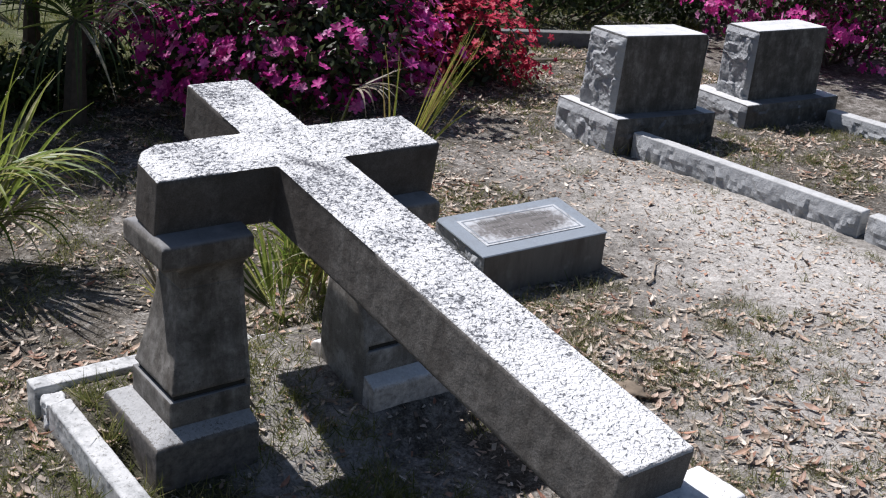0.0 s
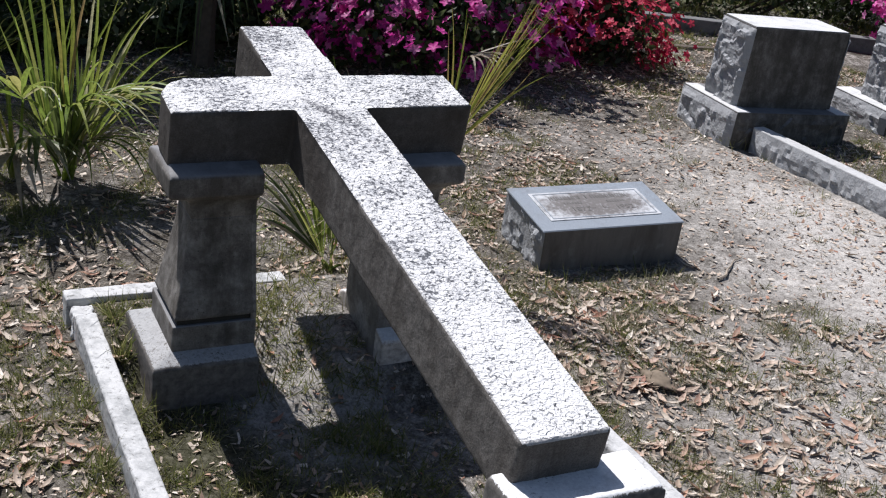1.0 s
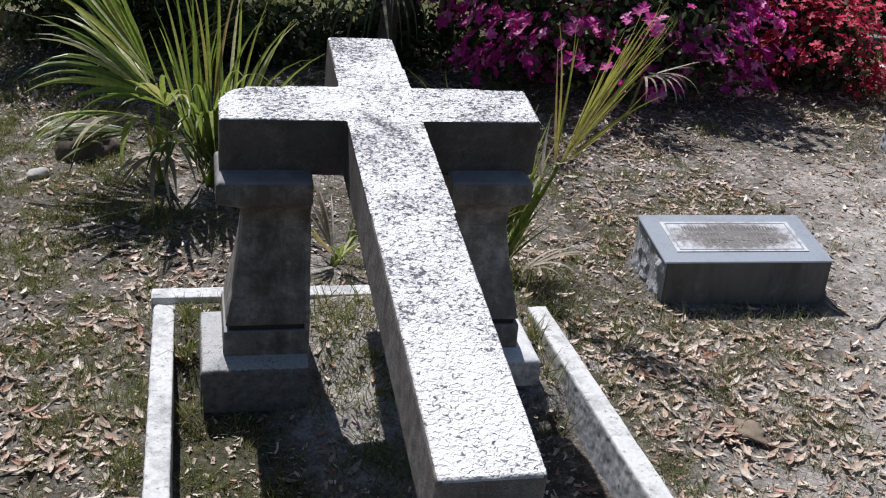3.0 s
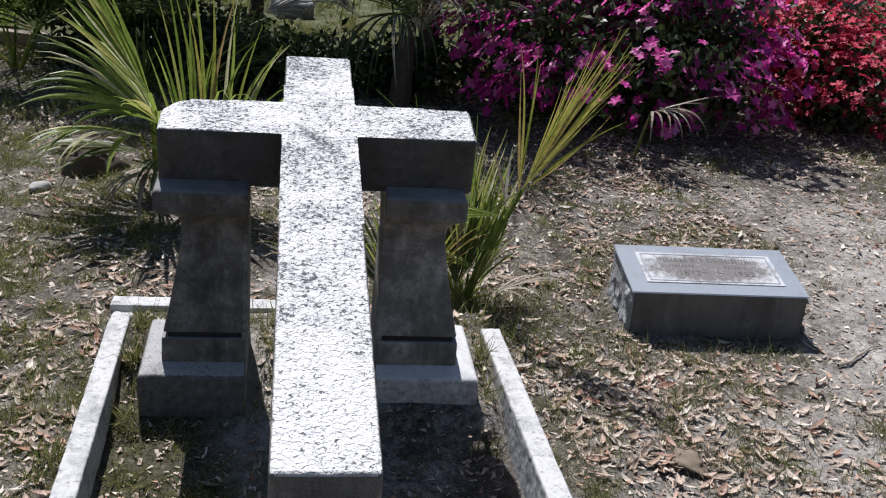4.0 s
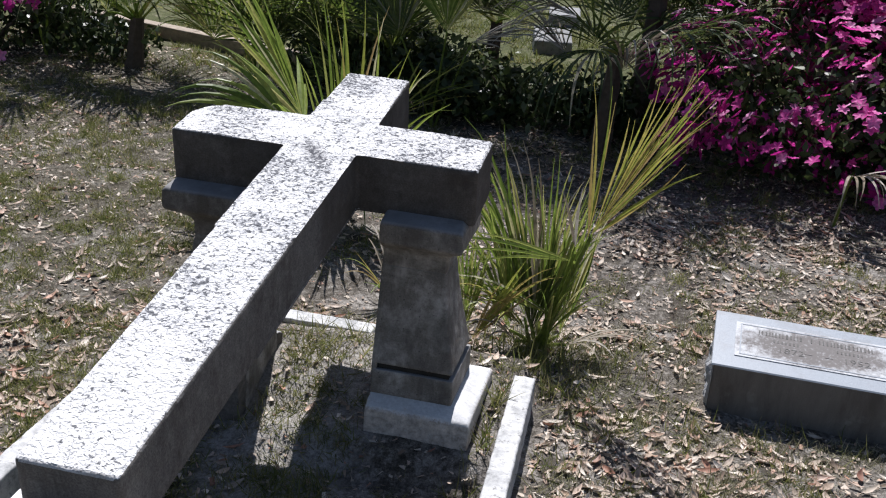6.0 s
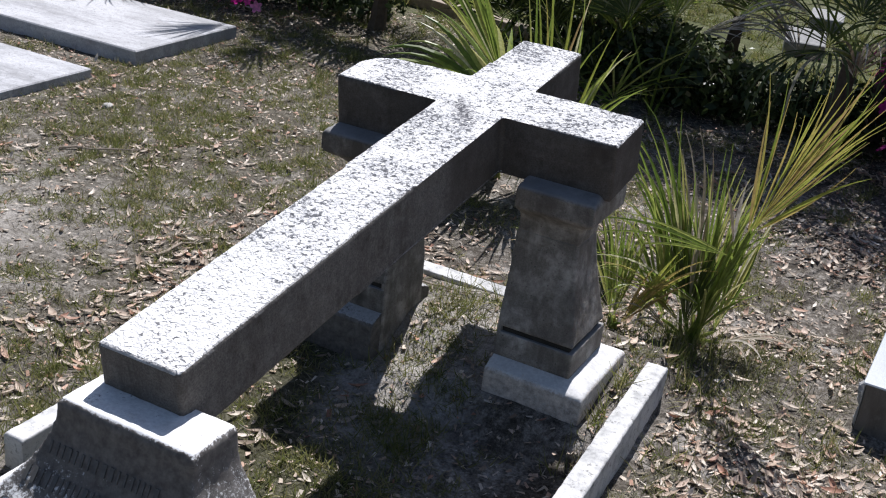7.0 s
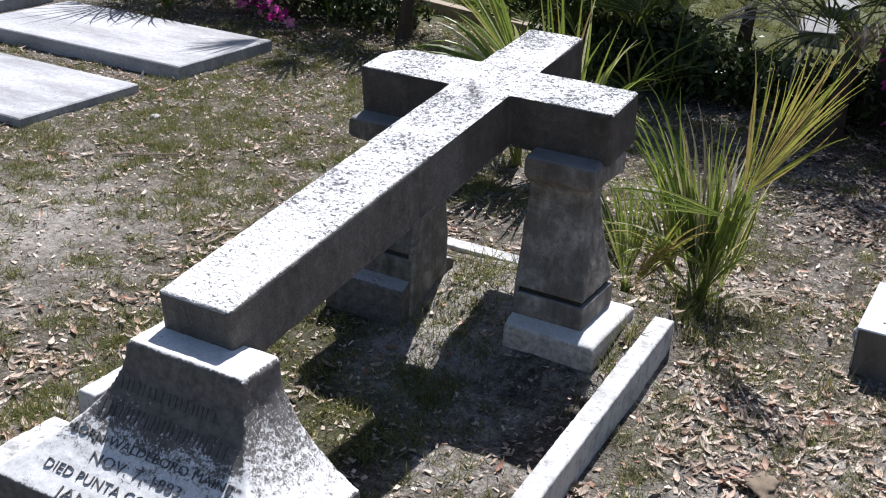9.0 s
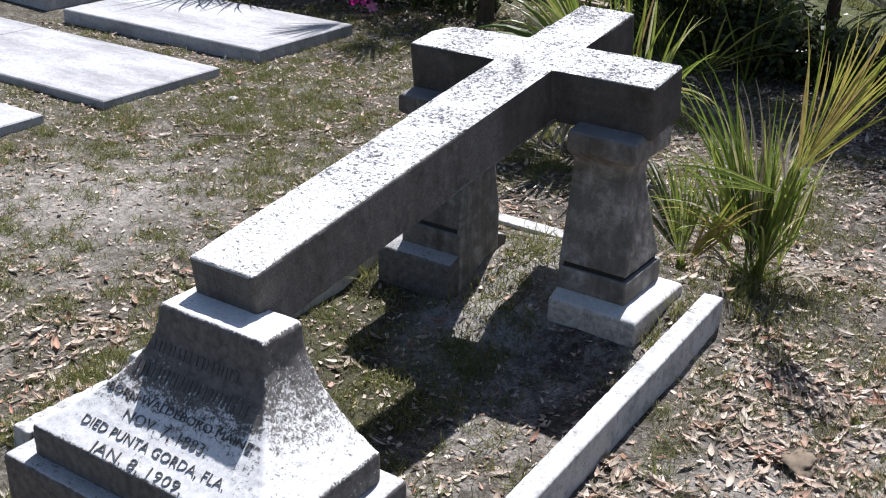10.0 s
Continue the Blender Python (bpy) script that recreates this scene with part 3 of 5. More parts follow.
def pillar(side):
    """One squat pillar: flush inner face; flared outer, front and back faces. side: +1 right, -1 left."""
    top = thing("pillar", "weathered grey granite pillar with a moulded capital and square plinth", "pillar", "pillars under the cross", at=(CX + side * 0.178, 2.435, 0.0))
    oc = 0.217 if side > 0 else 0.241
    stone = AGED if side > 0 else DARK_AGED

    def ring(out, half, z, inner=0.0):
        x = sorted((side * inner, side * out))
        return (x[0], x[1], -half, half, z)

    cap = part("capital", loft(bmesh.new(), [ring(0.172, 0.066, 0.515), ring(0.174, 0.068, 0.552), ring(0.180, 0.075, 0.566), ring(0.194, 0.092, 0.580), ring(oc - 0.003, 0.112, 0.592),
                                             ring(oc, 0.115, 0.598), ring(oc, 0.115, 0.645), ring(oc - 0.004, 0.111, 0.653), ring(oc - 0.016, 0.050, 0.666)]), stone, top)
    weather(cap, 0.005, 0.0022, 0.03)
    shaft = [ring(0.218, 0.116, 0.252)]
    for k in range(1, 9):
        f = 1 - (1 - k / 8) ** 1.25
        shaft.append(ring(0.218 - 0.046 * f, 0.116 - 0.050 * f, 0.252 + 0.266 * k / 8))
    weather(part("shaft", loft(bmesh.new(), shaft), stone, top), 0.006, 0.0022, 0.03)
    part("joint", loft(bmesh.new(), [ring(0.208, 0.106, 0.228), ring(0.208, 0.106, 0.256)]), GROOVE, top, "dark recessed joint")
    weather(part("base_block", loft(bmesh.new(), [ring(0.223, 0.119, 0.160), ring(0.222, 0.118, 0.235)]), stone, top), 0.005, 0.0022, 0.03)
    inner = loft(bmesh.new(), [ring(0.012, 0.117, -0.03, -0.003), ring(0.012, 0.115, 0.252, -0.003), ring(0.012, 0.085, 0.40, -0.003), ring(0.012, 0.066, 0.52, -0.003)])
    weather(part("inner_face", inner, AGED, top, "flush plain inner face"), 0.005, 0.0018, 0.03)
    plinth = loft(bmesh.new(), [ring(0.283, 0.168, -0.03), ring(0.283, 0.168, 0.138), ring(0.280, 0.164, 0.147), ring(0.226, 0.112, 0.166)])
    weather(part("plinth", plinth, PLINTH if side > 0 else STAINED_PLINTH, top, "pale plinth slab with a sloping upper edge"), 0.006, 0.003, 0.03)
    return top


FLARE = 2.1               # how the front of the base curves outwards


def inscribed_base():
    """The flared white base under the foot of the cross, with cut lettering."""
    base = thing("inscribed_base", "flared white marble base with cut lettering and black lichen", "grave base", at=(1.24, 1.0, 0.0))
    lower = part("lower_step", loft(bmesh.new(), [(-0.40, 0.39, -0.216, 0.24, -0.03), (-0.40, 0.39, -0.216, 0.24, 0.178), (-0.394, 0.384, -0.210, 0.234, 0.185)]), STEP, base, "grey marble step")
    weather(lower, 0.007, 0.004, 0.03)
    rings = [(-0.338, 0.343, -0.170, 0.198, 0.175), (-0.341, 0.346, -0.173, 0.201, 0.190), (-0.341, 0.346, -0.173, 0.201, 0.254)]
    for k in range(0, 21):
        u = 1 - k / 20
        f, g = u ** 2.0, u ** FLARE
        rings.append((-0.146 - 0.192 * f, 0.163 + 0.180 * f, 0.046 - 0.215 * g, 0.172 + 0.026 * f, 0.260 + 0.260 * (k / 20)))
    rings.append((-0.139, 0.157, 0.054, 0.168, 0.533))
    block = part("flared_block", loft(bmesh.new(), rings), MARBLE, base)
    weather(block, 0.006, 0.003, 0.02)
    return base


cross()
pillar(1)
pillar(-1)
BASE = inscribed_base()


def rough_side(z0, z1, y0, y1, seed, amp, cols=34, rows=28, cell=11.0):
    """A rock-pitched face at x = 0, broken into tilted facets, bulging to -x."""
    bm = bmesh.new()
    g = [[None] * (rows + 1) for _ in range(cols + 1)]
    for i in range(cols + 1):
        for j in range(rows + 1):
            y, z = y0 + (y1 - y0) * i / cols, z0 + (z1 - z0) * j / rows
            rim = min(i, cols - i, 3) / 3 * min(rows - j, 3) / 3
            p = Vector((y * cell + seed, z * cell + seed, seed))
            p += Vector((noise.noise(p * 0.9), noise.noise(p * 0.9 + Vector((7, 0, 0))), 0)) * 0.5
            q = noise.voronoi(p)[1][0]
            tilt = noise.noise(q * 5.3) * 1.3 * (p.x - q.x) + noise.noise(q * 4.1 + Vector((3, 0, 0))) * 1.3 * (p.y - q.y)
            n = 0.55 + 0.5 * noise.noise(q * 3.7) + tilt + 0.18 * noise.noise(p * 3.1) + 0.1 * noise.noise(p * 7.0)
            g[i][j] = bm.verts.new((-(0.006 + amp * 0.6 * max(0.0, n)) * rim, y, z))
    for i in range(cols):
        for j in range(rows):
            bm.faces.new((g[i][j], g[i + 1][j], g[i + 1][j + 1], g[i][j + 1]))
    return bm


def kerb_piece(name, x0, y0, x1, y1, width, z1, label, group="grave kerbs", material=None, z0=-0.06, rough=0.0045, pitched=0.0):
    """A straight kerb from one end to the other; width to the right of its run."""
    d = Vector((x1 - x0, y1 - y0, 0))
    bm = loft(bmesh.new(), [(0, d.length, -width, 0, z0), (0, d.length, -width, 0, z1 - 0.003), (0.003, d.length - 0.003, -width + 0.003, -0.003, z1)])
    ob = solid(name, bm, material or KERB, label, "kerb", group)
    ob.matrix_world = pose(x0, y0, 0, 0, 0, math.degrees(math.atan2(d.y, d.x)))
    if pitched:
        face = part("rock_face", rough_side(z0, z1 - 0.006, 0.004, d.length - 0.004, pitched, 0.04, int(d.length * 60), 9, 13.0), ROCK, ob, "rock-pitched granite face")
        face.matrix_local = pose(0, 0.001, 0, 0, 0, -90)
    return weather(ob, 0.0045, rough, 0.03)


WHITE = "narrow white marble kerb edging the grave"
kerb_piece("grave_kerb", 0.626, 1.33, 0.626, 2.655, 0.060, 0.118, WHITE)
kerb_piece("grave_kerb", 0.615, 0.96, 0.622, 1.25, 0.066, 0.082, "half-buried piece of white marble kerb in the grass", rough=0.012)
kerb_piece("grave_kerb", 0.622, 2.665, 0.63, 2.730, 0.058, 0.106, "short broken end of white marble kerb", rough=0.022)
kerb_piece("grave_kerb", 0.618, 2.802, 1.275, 2.800, 0.066, 0.122, WHITE)
kerb_piece("grave_kerb", 1.31, 2.790, 1.62, 2.775, 0.066, 0.098, "half-buried white marble kerb")
kerb_piece("grave_kerb", 1.798, 2.635, 1.876, 0.82, 0.062, 0.122, WHITE)


# ---- the small slant marker ----
def slant_marker():
    """A low granite marker with a sloping polished top, a frosted name panel and rock-faced ends."""
    mk = thing("grave_marker", "low blue-grey granite marker with a sloping top and frosted panel", "gravestone", at=(2.60, 2.893, 0.0))
    mk.rotation_euler = (0, 0, radians(-1.0))
    w, d, zn, zf = 0.312, 0.31, 0.132, 0.172
    bm = bmesh.new()
    lo = -0.10
    # body with rough ends: rows run along the ends, pushed in and out
    loft(bm, [(-w + 0.012, w - 0.012, 0.0, d, lo), (-w + 0.012, w - 0.012, 0.0, d, zn - 0.02)])
    for v in bm.verts:
        if v.co.z > 0:
            v.co.z = (zn + (zf - zn) * v.co.y / d) - 0.002
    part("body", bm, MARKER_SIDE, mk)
    for side in (-1, 1):
        bm = bmesh.new()
        cols, rows = 26, 16
        grid = [[None] * (rows + 1) for _ in range(cols + 1)]
        for i in range(cols + 1):
            for j in range(rows + 1):
                y = d * i / cols
                z = lo + (zn + (zf - zn) * i / cols - 0.004 - lo) * j / rows
                facet = noise.voronoi((y * 19 + side * 4, z * 22, 2.0))[0][0]
                bulge = 0.022 - 0.030 * facet + 0.012 * noise.noise((y * 60, z * 60, side + 3.0)) + 0.012 * noise.noise((y * 11, z * 13, side + 1.0))
                bulge *= min(i, cols - i, 2) / 2 * min(rows - j, 2) / 2
                grid[i][j] = bm.verts.new((side * (w - 0.012 + max(0.002, bulge)), y, z))
        for i in range(cols):
            for j in range(rows):
                bm.faces.new((grid[i][j], grid[i + 1][j], grid[i + 1][j + 1], grid[i][j + 1]))
        part("rough_end", bm, ROCK, mk, "rock-faced granite end")
    bm = bmesh.new()
    ring = [(-w + 0.002, 0.0), (w - 0.002, 0.0), (w - 0.002, d), (-w + 0.002, d)]
    low = [bm.verts.new((x, y - 0.001 if y == 0 else y, zn + (zf - zn) * y / d - 0.0025)) for x, y in ring]
    top = [bm.verts.new((x * 0.994, 0.0025 + y * 0.984, zn + (zf - zn) * y / d + 0.0015)) for x, y in ring]
    bm.faces.new(top)
    for i in range(4):
        bm.faces.new((low[i], low[(i + 1) % 4], top[(i + 1) % 4], top[i]))
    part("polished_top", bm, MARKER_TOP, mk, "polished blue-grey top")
    slope = math.degrees(math.atan2(zf - zn, d))
    panel = part("name_panel", box(-0.245, 0.245, -0.098, 0.098, -0.004, 0.0012, 0.0006), PANEL, mk, "frosted pale panel with a brown stain")
    panel.matrix_local = pose(0, 0.160, zn + (zf - zn) * 0.160 / d + 0.003, slope, 0, 0)
    # raised rim lines and lettering bars; a person's name is only hinted at
    for x in (-0.229, 0.229):
        part("rim_line", box(x - 0.002, x + 0.002, -0.086, 0.086, 0.001, 0.0024), MARKER_TOP, panel)
    for y in (-0.086, 0.086):
        part("rim_line", box(-0.229, 0.229, y - 0.002, y + 0.002, 0.001, 0.0024), MARKER_TOP, panel)
    rng = random.Random(4)
    x = -0.175
    while x < 0.17:
        wide = rng.choice((0.003, 0.004, 0.006))
        if abs(x + 0.035) > 0.012 and abs(x + 0.005) > 0.01:
            part("name_bar", box(x, x + wide, 0.040, 0.063, 0.001, 0.0022), INK, panel)
        x += wide + rng.choice((0.006, 0.007, 0.008))
    for k in range(7):
        for a in (-0.13, 0.06):
            part("name_bar", box(a + k * 0.012, a + k * 0.012 + 0.004, 0.006, 0.020, 0.001, 0.0022), INK, panel)
    for words, at in (("1872", -0.12), ("1952", 0.075)):
        lettering(words, 0.030, panel, pose(at, -0.045, 0.0012), INK, 0.0009)
    for x in (-0.025, 0.035):
        part("date_rosette", box(x - 0.012, x + 0.012, -0.03, -0.012, 0.001, 0.0022), PANEL, panel)
    return mk


def lettering(words, height, parent, m, material, depth=0.0012, width=0.0, start=0.0):
    """Words in the built-in font, each letter a mesh of its own under parent; width stretches the line, start sets its left end."""
    cu = bpy.data.curves.new("lettering", "FONT")
    cu.body, cu.size, cu.extrude, cu.resolution_u = words, height * 1.4, depth, 2
    cu.offset = -height * 0.022
    tmp = bpy.data.objects.new("lettering", cu)
    whole = bpy.data.meshes.new_from_object(tmp)
    bpy.data.objects.remove(tmp)
    xs = [v.co.x for v in whole.vertices]
    k = width / (max(xs) - min(xs)) if width else 1.0
    bm = bmesh.new()
    bm.from_mesh(whole)
    seen, spans = set(), []
    for f in bm.faces:
        if f in seen:
            continue
        todo, island = [f], []
        seen.add(f)
        while todo:
            g = todo.pop()
            island.append(g)
            for v in g.verts:
                for h in v.link_faces:
                    if h not in seen:
                        seen.add(h)
                        todo.append(h)
        ix = [v.co.x for g in island for v in g.verts]
        spans.append((min(ix), max(ix), island))
    spans.sort(key=lambda q: q[0])
    letters = []
    for a, b, island in spans:
        if letters and a < letters[-1][1] - 0.001 * height:
            letters[-1] = (letters[-1][0], max(b, letters[-1][1]), letters[-1][2] + island)
        else:
            letters.append((a, b, island))
    for a, b, island in letters:
        out = bmesh.new()
        new_verts = {}
        for g in island:
            for v in g.verts:
                if v not in new_verts:
                    new_verts[v] = out.verts.new((start + v.co.x * k, v.co.y, v.co.z))
            try:
                out.faces.new([new_verts[v] for v in g.verts])
            except ValueError:
                continue
        part("letter", out, material, parent).matrix_local = m
    bm.free()


slant_marker()


def base_lettering():
    """Cut lines on the flared front of the base; names stay plain bars."""
    def on_front(z):
        u = (0.520 - z) / 0.260
        return 0.046 - 0.215 * u ** FLARE, math.degrees(math.atan2(1.0, 0.215 * FLARE * u ** (FLARE - 1) / 0.260))

    # height, words or none for a name, middle, width, letter height
    lines = [(0.440, "", -0.020, 0.25, 0.024), (0.392, "", -0.006, 0.34, 0.030), (0.347, "BORN WALDEBORO MAINE.", -0.003, 0.428, 0.021),
             (0.320, "NOV. 7, 1883.", -0.013, 0.246, 0.024), (0.293, "DIED PUNTA GORDA, FLA.", -0.016, 0.424, 0.024), (0.270, "JAN. 8, 1909.", -0.020, 0.274, 0.026)]
    rng = random.Random(9)
    for z, words, middle, width, h in lines:
        y, tilt = on_front(z)
        m = pose(middle, y - 0.001, z, tilt, 0, 0)
        if words:
            lettering(words, h, BASE, m @ Matrix.Translation((0, -h / 2, 0)), INK, 0.002, width, -width / 2)
            continue
        x = -width / 2
        while x < width / 2:
            wide = rng.choice((0.004, 0.005, 0.009))
            part("letter_bar", box(x, x + wide, -h / 2, h / 2, -0.004, 0.002), INK, BASE).matrix_local = m
            x += wide + rng.choice((0.008, 0.009, 0.011))


base_lettering()


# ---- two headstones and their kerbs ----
# light painted in: sunlit tops and ledges pale, shaded faces dark with brown stain
SUNLIT_STONE = pale_concrete("sunlit_granite", 0.60, 0.35)
STAINED_SHADE = aged_granite("stained_shade_granite", 0.095, 0.55)


def headstone(at, width, height, depth, base_w, base_d, base_h, turn, label, seed, settle=0.0):
    hs = thing("headstone", label, "headstone", "pair of headstones", at=at)
    hs.rotation_euler = (0, radians(settle), radians(turn))
    bx = (base_w - width) / 2
    bm = loft(bmesh.new(), [(-bx, width + bx, -0.09, base_d - 0.09, -0.05), (-bx, width + bx, -0.09, base_d - 0.09, base_h)])
    part("plinth", bm, STAINED_SHADE, hs, "grey granite plinth with rock-pitched sides")
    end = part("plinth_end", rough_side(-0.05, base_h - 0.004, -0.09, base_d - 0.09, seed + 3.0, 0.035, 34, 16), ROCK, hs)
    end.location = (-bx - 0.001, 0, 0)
    front = part("plinth_front", rough_side(-0.05, base_h - 0.004, -bx, width + bx, seed + 8.0, 0.028, 50, 16), STAINED_SHADE, hs)
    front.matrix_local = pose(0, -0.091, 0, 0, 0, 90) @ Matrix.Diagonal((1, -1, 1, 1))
    lean = 0.012
    bm = loft(bmesh.new(), [(0, width, 0, depth, base_h), (0.0, width, lean, depth - lean, height - 0.02), (0.0, width, lean + 0.002, depth - lean - 0.002, height)])
    bmesh.ops.bevel(bm, geom=[e for e in bm.edges if e.verts[0].co.z > height - 0.001 and e.verts[1].co.z > height - 0.001], offset=0.004, segments=2, affect="EDGES")
    part("tablet", bm, STAINED_SHADE, hs, "grey granite tablet with a smooth face")
    part("tablet_top", box(0.004, width - 0.004, lean + 0.006, depth - lean - 0.006, height - 0.004, height + 0.003, 0.002), SUNLIT_STONE, hs, "pale top face with sunlight painted in")
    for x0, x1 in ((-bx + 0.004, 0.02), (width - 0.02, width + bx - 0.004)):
        part("plinth_ledge", box(x0, x1, -0.086, base_d - 0.094, base_h - 0.004, base_h + 0.003, 0.002), SUNLIT_STONE, hs, "pale plinth ledge with sunlight painted in")
    for x, flip in ((0, 1), (width, -1)):
        side = part("tablet_side", rough_side(base_h, height - 0.008, 0.006, depth - 0.006, seed, 0.05, 34, 42), ROCK, hs, "rock-pitched granite side")
        side.matrix_local = Matrix.Translation((x - flip * 0.001, 0, 0)) @ Matrix.Diagonal((flip, 1, 1, 1))
    return hs


headstone((4.06, 4.02, 0), 0.595, 0.583, 0.29, 0.72, 0.48, 0.178, -3, "grey granite headstone with rock-pitched sides on a plinth", 1.0, 1.8)
headstone((5.20, 4.06, 0), 0.60, 0.535, 0.26, 0.80, 0.46, 0.135, -3, "smaller grey granite headstone with rock-pitched sides", 6.0)
DARK_KERB = pale_concrete("kerb_dark", 0.17, 0.5)
GREY_KERB = pale_concrete("kerb_grey", 0.50, 0.35)
kerb_piece("plot_kerb", 4.20, 2.60, 4.09, 3.90, 0.07, 0.115, "grey granite kerb with a rock-pitched side", "plot kerbs", GREY_KERB, rough=0.004, pitched=6.0)
kerb_piece("plot_kerb", 4.215, 1.5, 4.205, 2.57, 0.075, 0.11, "grey granite kerb with a rock-pitched side", "plot kerbs", GREY_KERB, rough=0.004, pitched=6.0)
kerb_piece("plot_kerb", 5.80, 2.4, 5.70, 3.86, 0.09, 0.085, "grey granite kerb with a rock-pitched side", "plot kerbs", GREY_KERB, rough=0.004, pitched=5.0)
kerb_piece("plot_kerb", 4.3, 6.55, 6.6, 5.62, 0.09, 0.10, "weathered dark grey kerb behind the flower bed", "far kerbs", DARK_KERB)


# ---- flat ledgers ----
def ledger(x0, x1, y0, y1, z1, turn, label):
    bm = loft(bmesh.new(), [(x0, x1, y0, y1, -0.04), (x0, x1, y0, y1, z1 - 0.006), (x0 + 0.006, x1 - 0.006, y0 + 0.006, y1 - 0.006, z1)])
    ob = solid("ledger_slab", bm, SLAB, label, "grave slab", "flat ledgers")
    ob.rotation_euler = (0, 0, radians(turn))
    return ob


PALE = "flat pale concrete ledger slab lying in thin grass"
ledger(-3.10, -1.46, 4.08, 4.89, 0.075, 0.0, PALE)
ledger(-2.93, -1.46, 3.00, 3.775, 0.045, 0.0, "flat pale cracked concrete ledger slab lying in thin grass")
ledger(-3.35, -2.945, 3.05, 3.79, 0.042, 0.0, "broken end piece of a pale concrete ledger")
ledger(-3.3, -1.51, 1.9, 2.695, 0.045, 0.0, PALE)
ledger(-5.2, -3.42, 4.2, 5.05, 0.075, 0.0, PALE)


# ---- far stones ----
ROCK_GREY = pale_concrete("far_grey_stone", 0.30, 0.6)


def far_stone(x, y, w, d, h, turn, label, slope=1.0):
    """A low stone; slope sets how much lower its front is."""
    bm = box(-w / 2, w / 2, -d / 2, d / 2, -0.03, h, 0.012)
    for v in bm.verts:
        if v.co.z > h * 0.5:
            v.co.z -= (1 - slope) * h * (0.5 - v.co.y / d)
    ob = solid("far_gravestone", bm, ROCK_GREY, label, "gravestone", "far gravestones")
    ob.matrix_world = pose(x, y, 0, 0, 0, turn)


far_stone(1.13, 7.58, 0.26, 0.24, 0.15, 12, "small grey marker far behind the palms", 0.6)
far_stone(1.08, 8.58, 0.24, 0.22, 0.12, 8, "small grey marker far behind the palms", 0.7)
far_stone(4.62, 7.75, 0.40, 0.24, 0.34, -6, "grey gravestone block behind the crimson azalea")
far_stone(5.05, 7.75, 0.62, 0.40, 0.42, -4, "pale grey gravestone behind the crimson azalea")
far_stone(6.6, 7.9, 0.7, 0.3, 0.35, 5, "grey headstone far behind the azaleas")


# ---- palms ----
def frond_blades(rng, hub, aim, side, length, segments, spread, droop, web, flop=0.0, broad=1.0):
    """A bmesh for each pleated blade fanning from hub, full width up to the fraction web. aim: middle direction; side: direction in the fan's plane."""
    aim, side = Vector(aim).normalized(), Vector(side)
    side = (side - aim * side.dot(aim)).normalized()
    up = aim.cross(side)
    pitch = radians(spread) / segments
    out = []
    for k in range(segments):
        bm = bmesh.new()
        size = rng.uniform(0.75, 1.2)
        s = (k + 0.5) / segments * 2 - 1
        ang = radians(spread) * s + rng.gauss(0, 0.02)
        ln = length * (1 - 0.22 * abs(s) ** 1.5) * rng.uniform(0.82, 1.08)
        d = (aim * math.cos(ang) + side * math.sin(ang) + up * rng.gauss(0, 0.05)).normalized()
        across = (d.cross(up)).normalized()
        fold = across.cross(d)
        bend = droop * rng.uniform(0.5, 1.6) + (flop if rng.random() < 0.2 else 0.0)
        rows, p, v = [], Vector(hub) + aim * (length * 0.14 * (1 - abs(s))), d.copy()
        curve = across * rng.gauss(0, 0.17) + fold * rng.gauss(0, 0.12)
        n = 8
        for i in range(n + 1):
            t = i / n
            half = min((0.0072 if spread > 15 else 0.0064) * broad * size, ln * min(t, web) * math.tan(pitch) * 1.7)
            if t > web:
                half *= 1 - ((t - web) / (1 - web)) ** 1.5
            half = max(half, 0.0007)
            rows.append([bm.verts.new(p - across * half + fold * half * 0.5), bm.verts.new(p), bm.verts.new(p + across * half + fold * half * 0.5)])
            v = (v + Vector((0, 0, -1)) * bend * (t ** 1.3) / n * 2.2 + curve * t / n * 2).normalized()
            p = p + v * ln / n
        for a, b in zip(rows, rows[1:]):
            bm.faces.new((a[0], a[1], b[1], b[0]))
            bm.faces.new((a[1], a[2], b[2], b[1]))
        out.append(bm)
    return out


def petiole(bm, a, b, r0, r1, sag=0.0, n=6):
    """A tapering stalk from a to b."""
    a, b = Vector(a), Vector(b)
    axis = (b - a).normalized()
    u = axis.orthogonal().normalized()
    w = axis.cross(u)
    rows = []
    for i in range(n + 1):
        t = i / n
        c = a.lerp(b, t) + Vector((0, 0, 4 * sag * t * (1 - t)))
        r = r0 + (r1 - r0) * t
        rows.append([bm.verts.new(c + (u * math.cos(q) + w * math.sin(q)) * r) for q in [math.tau * k / 6 for k in range(6)]])
    for p, q in zip(rows, rows[1:]):
        for k in range(6):
            bm.faces.new((p[k], p[(k + 1) % 6], q[(k + 1) % 6], q[k]))


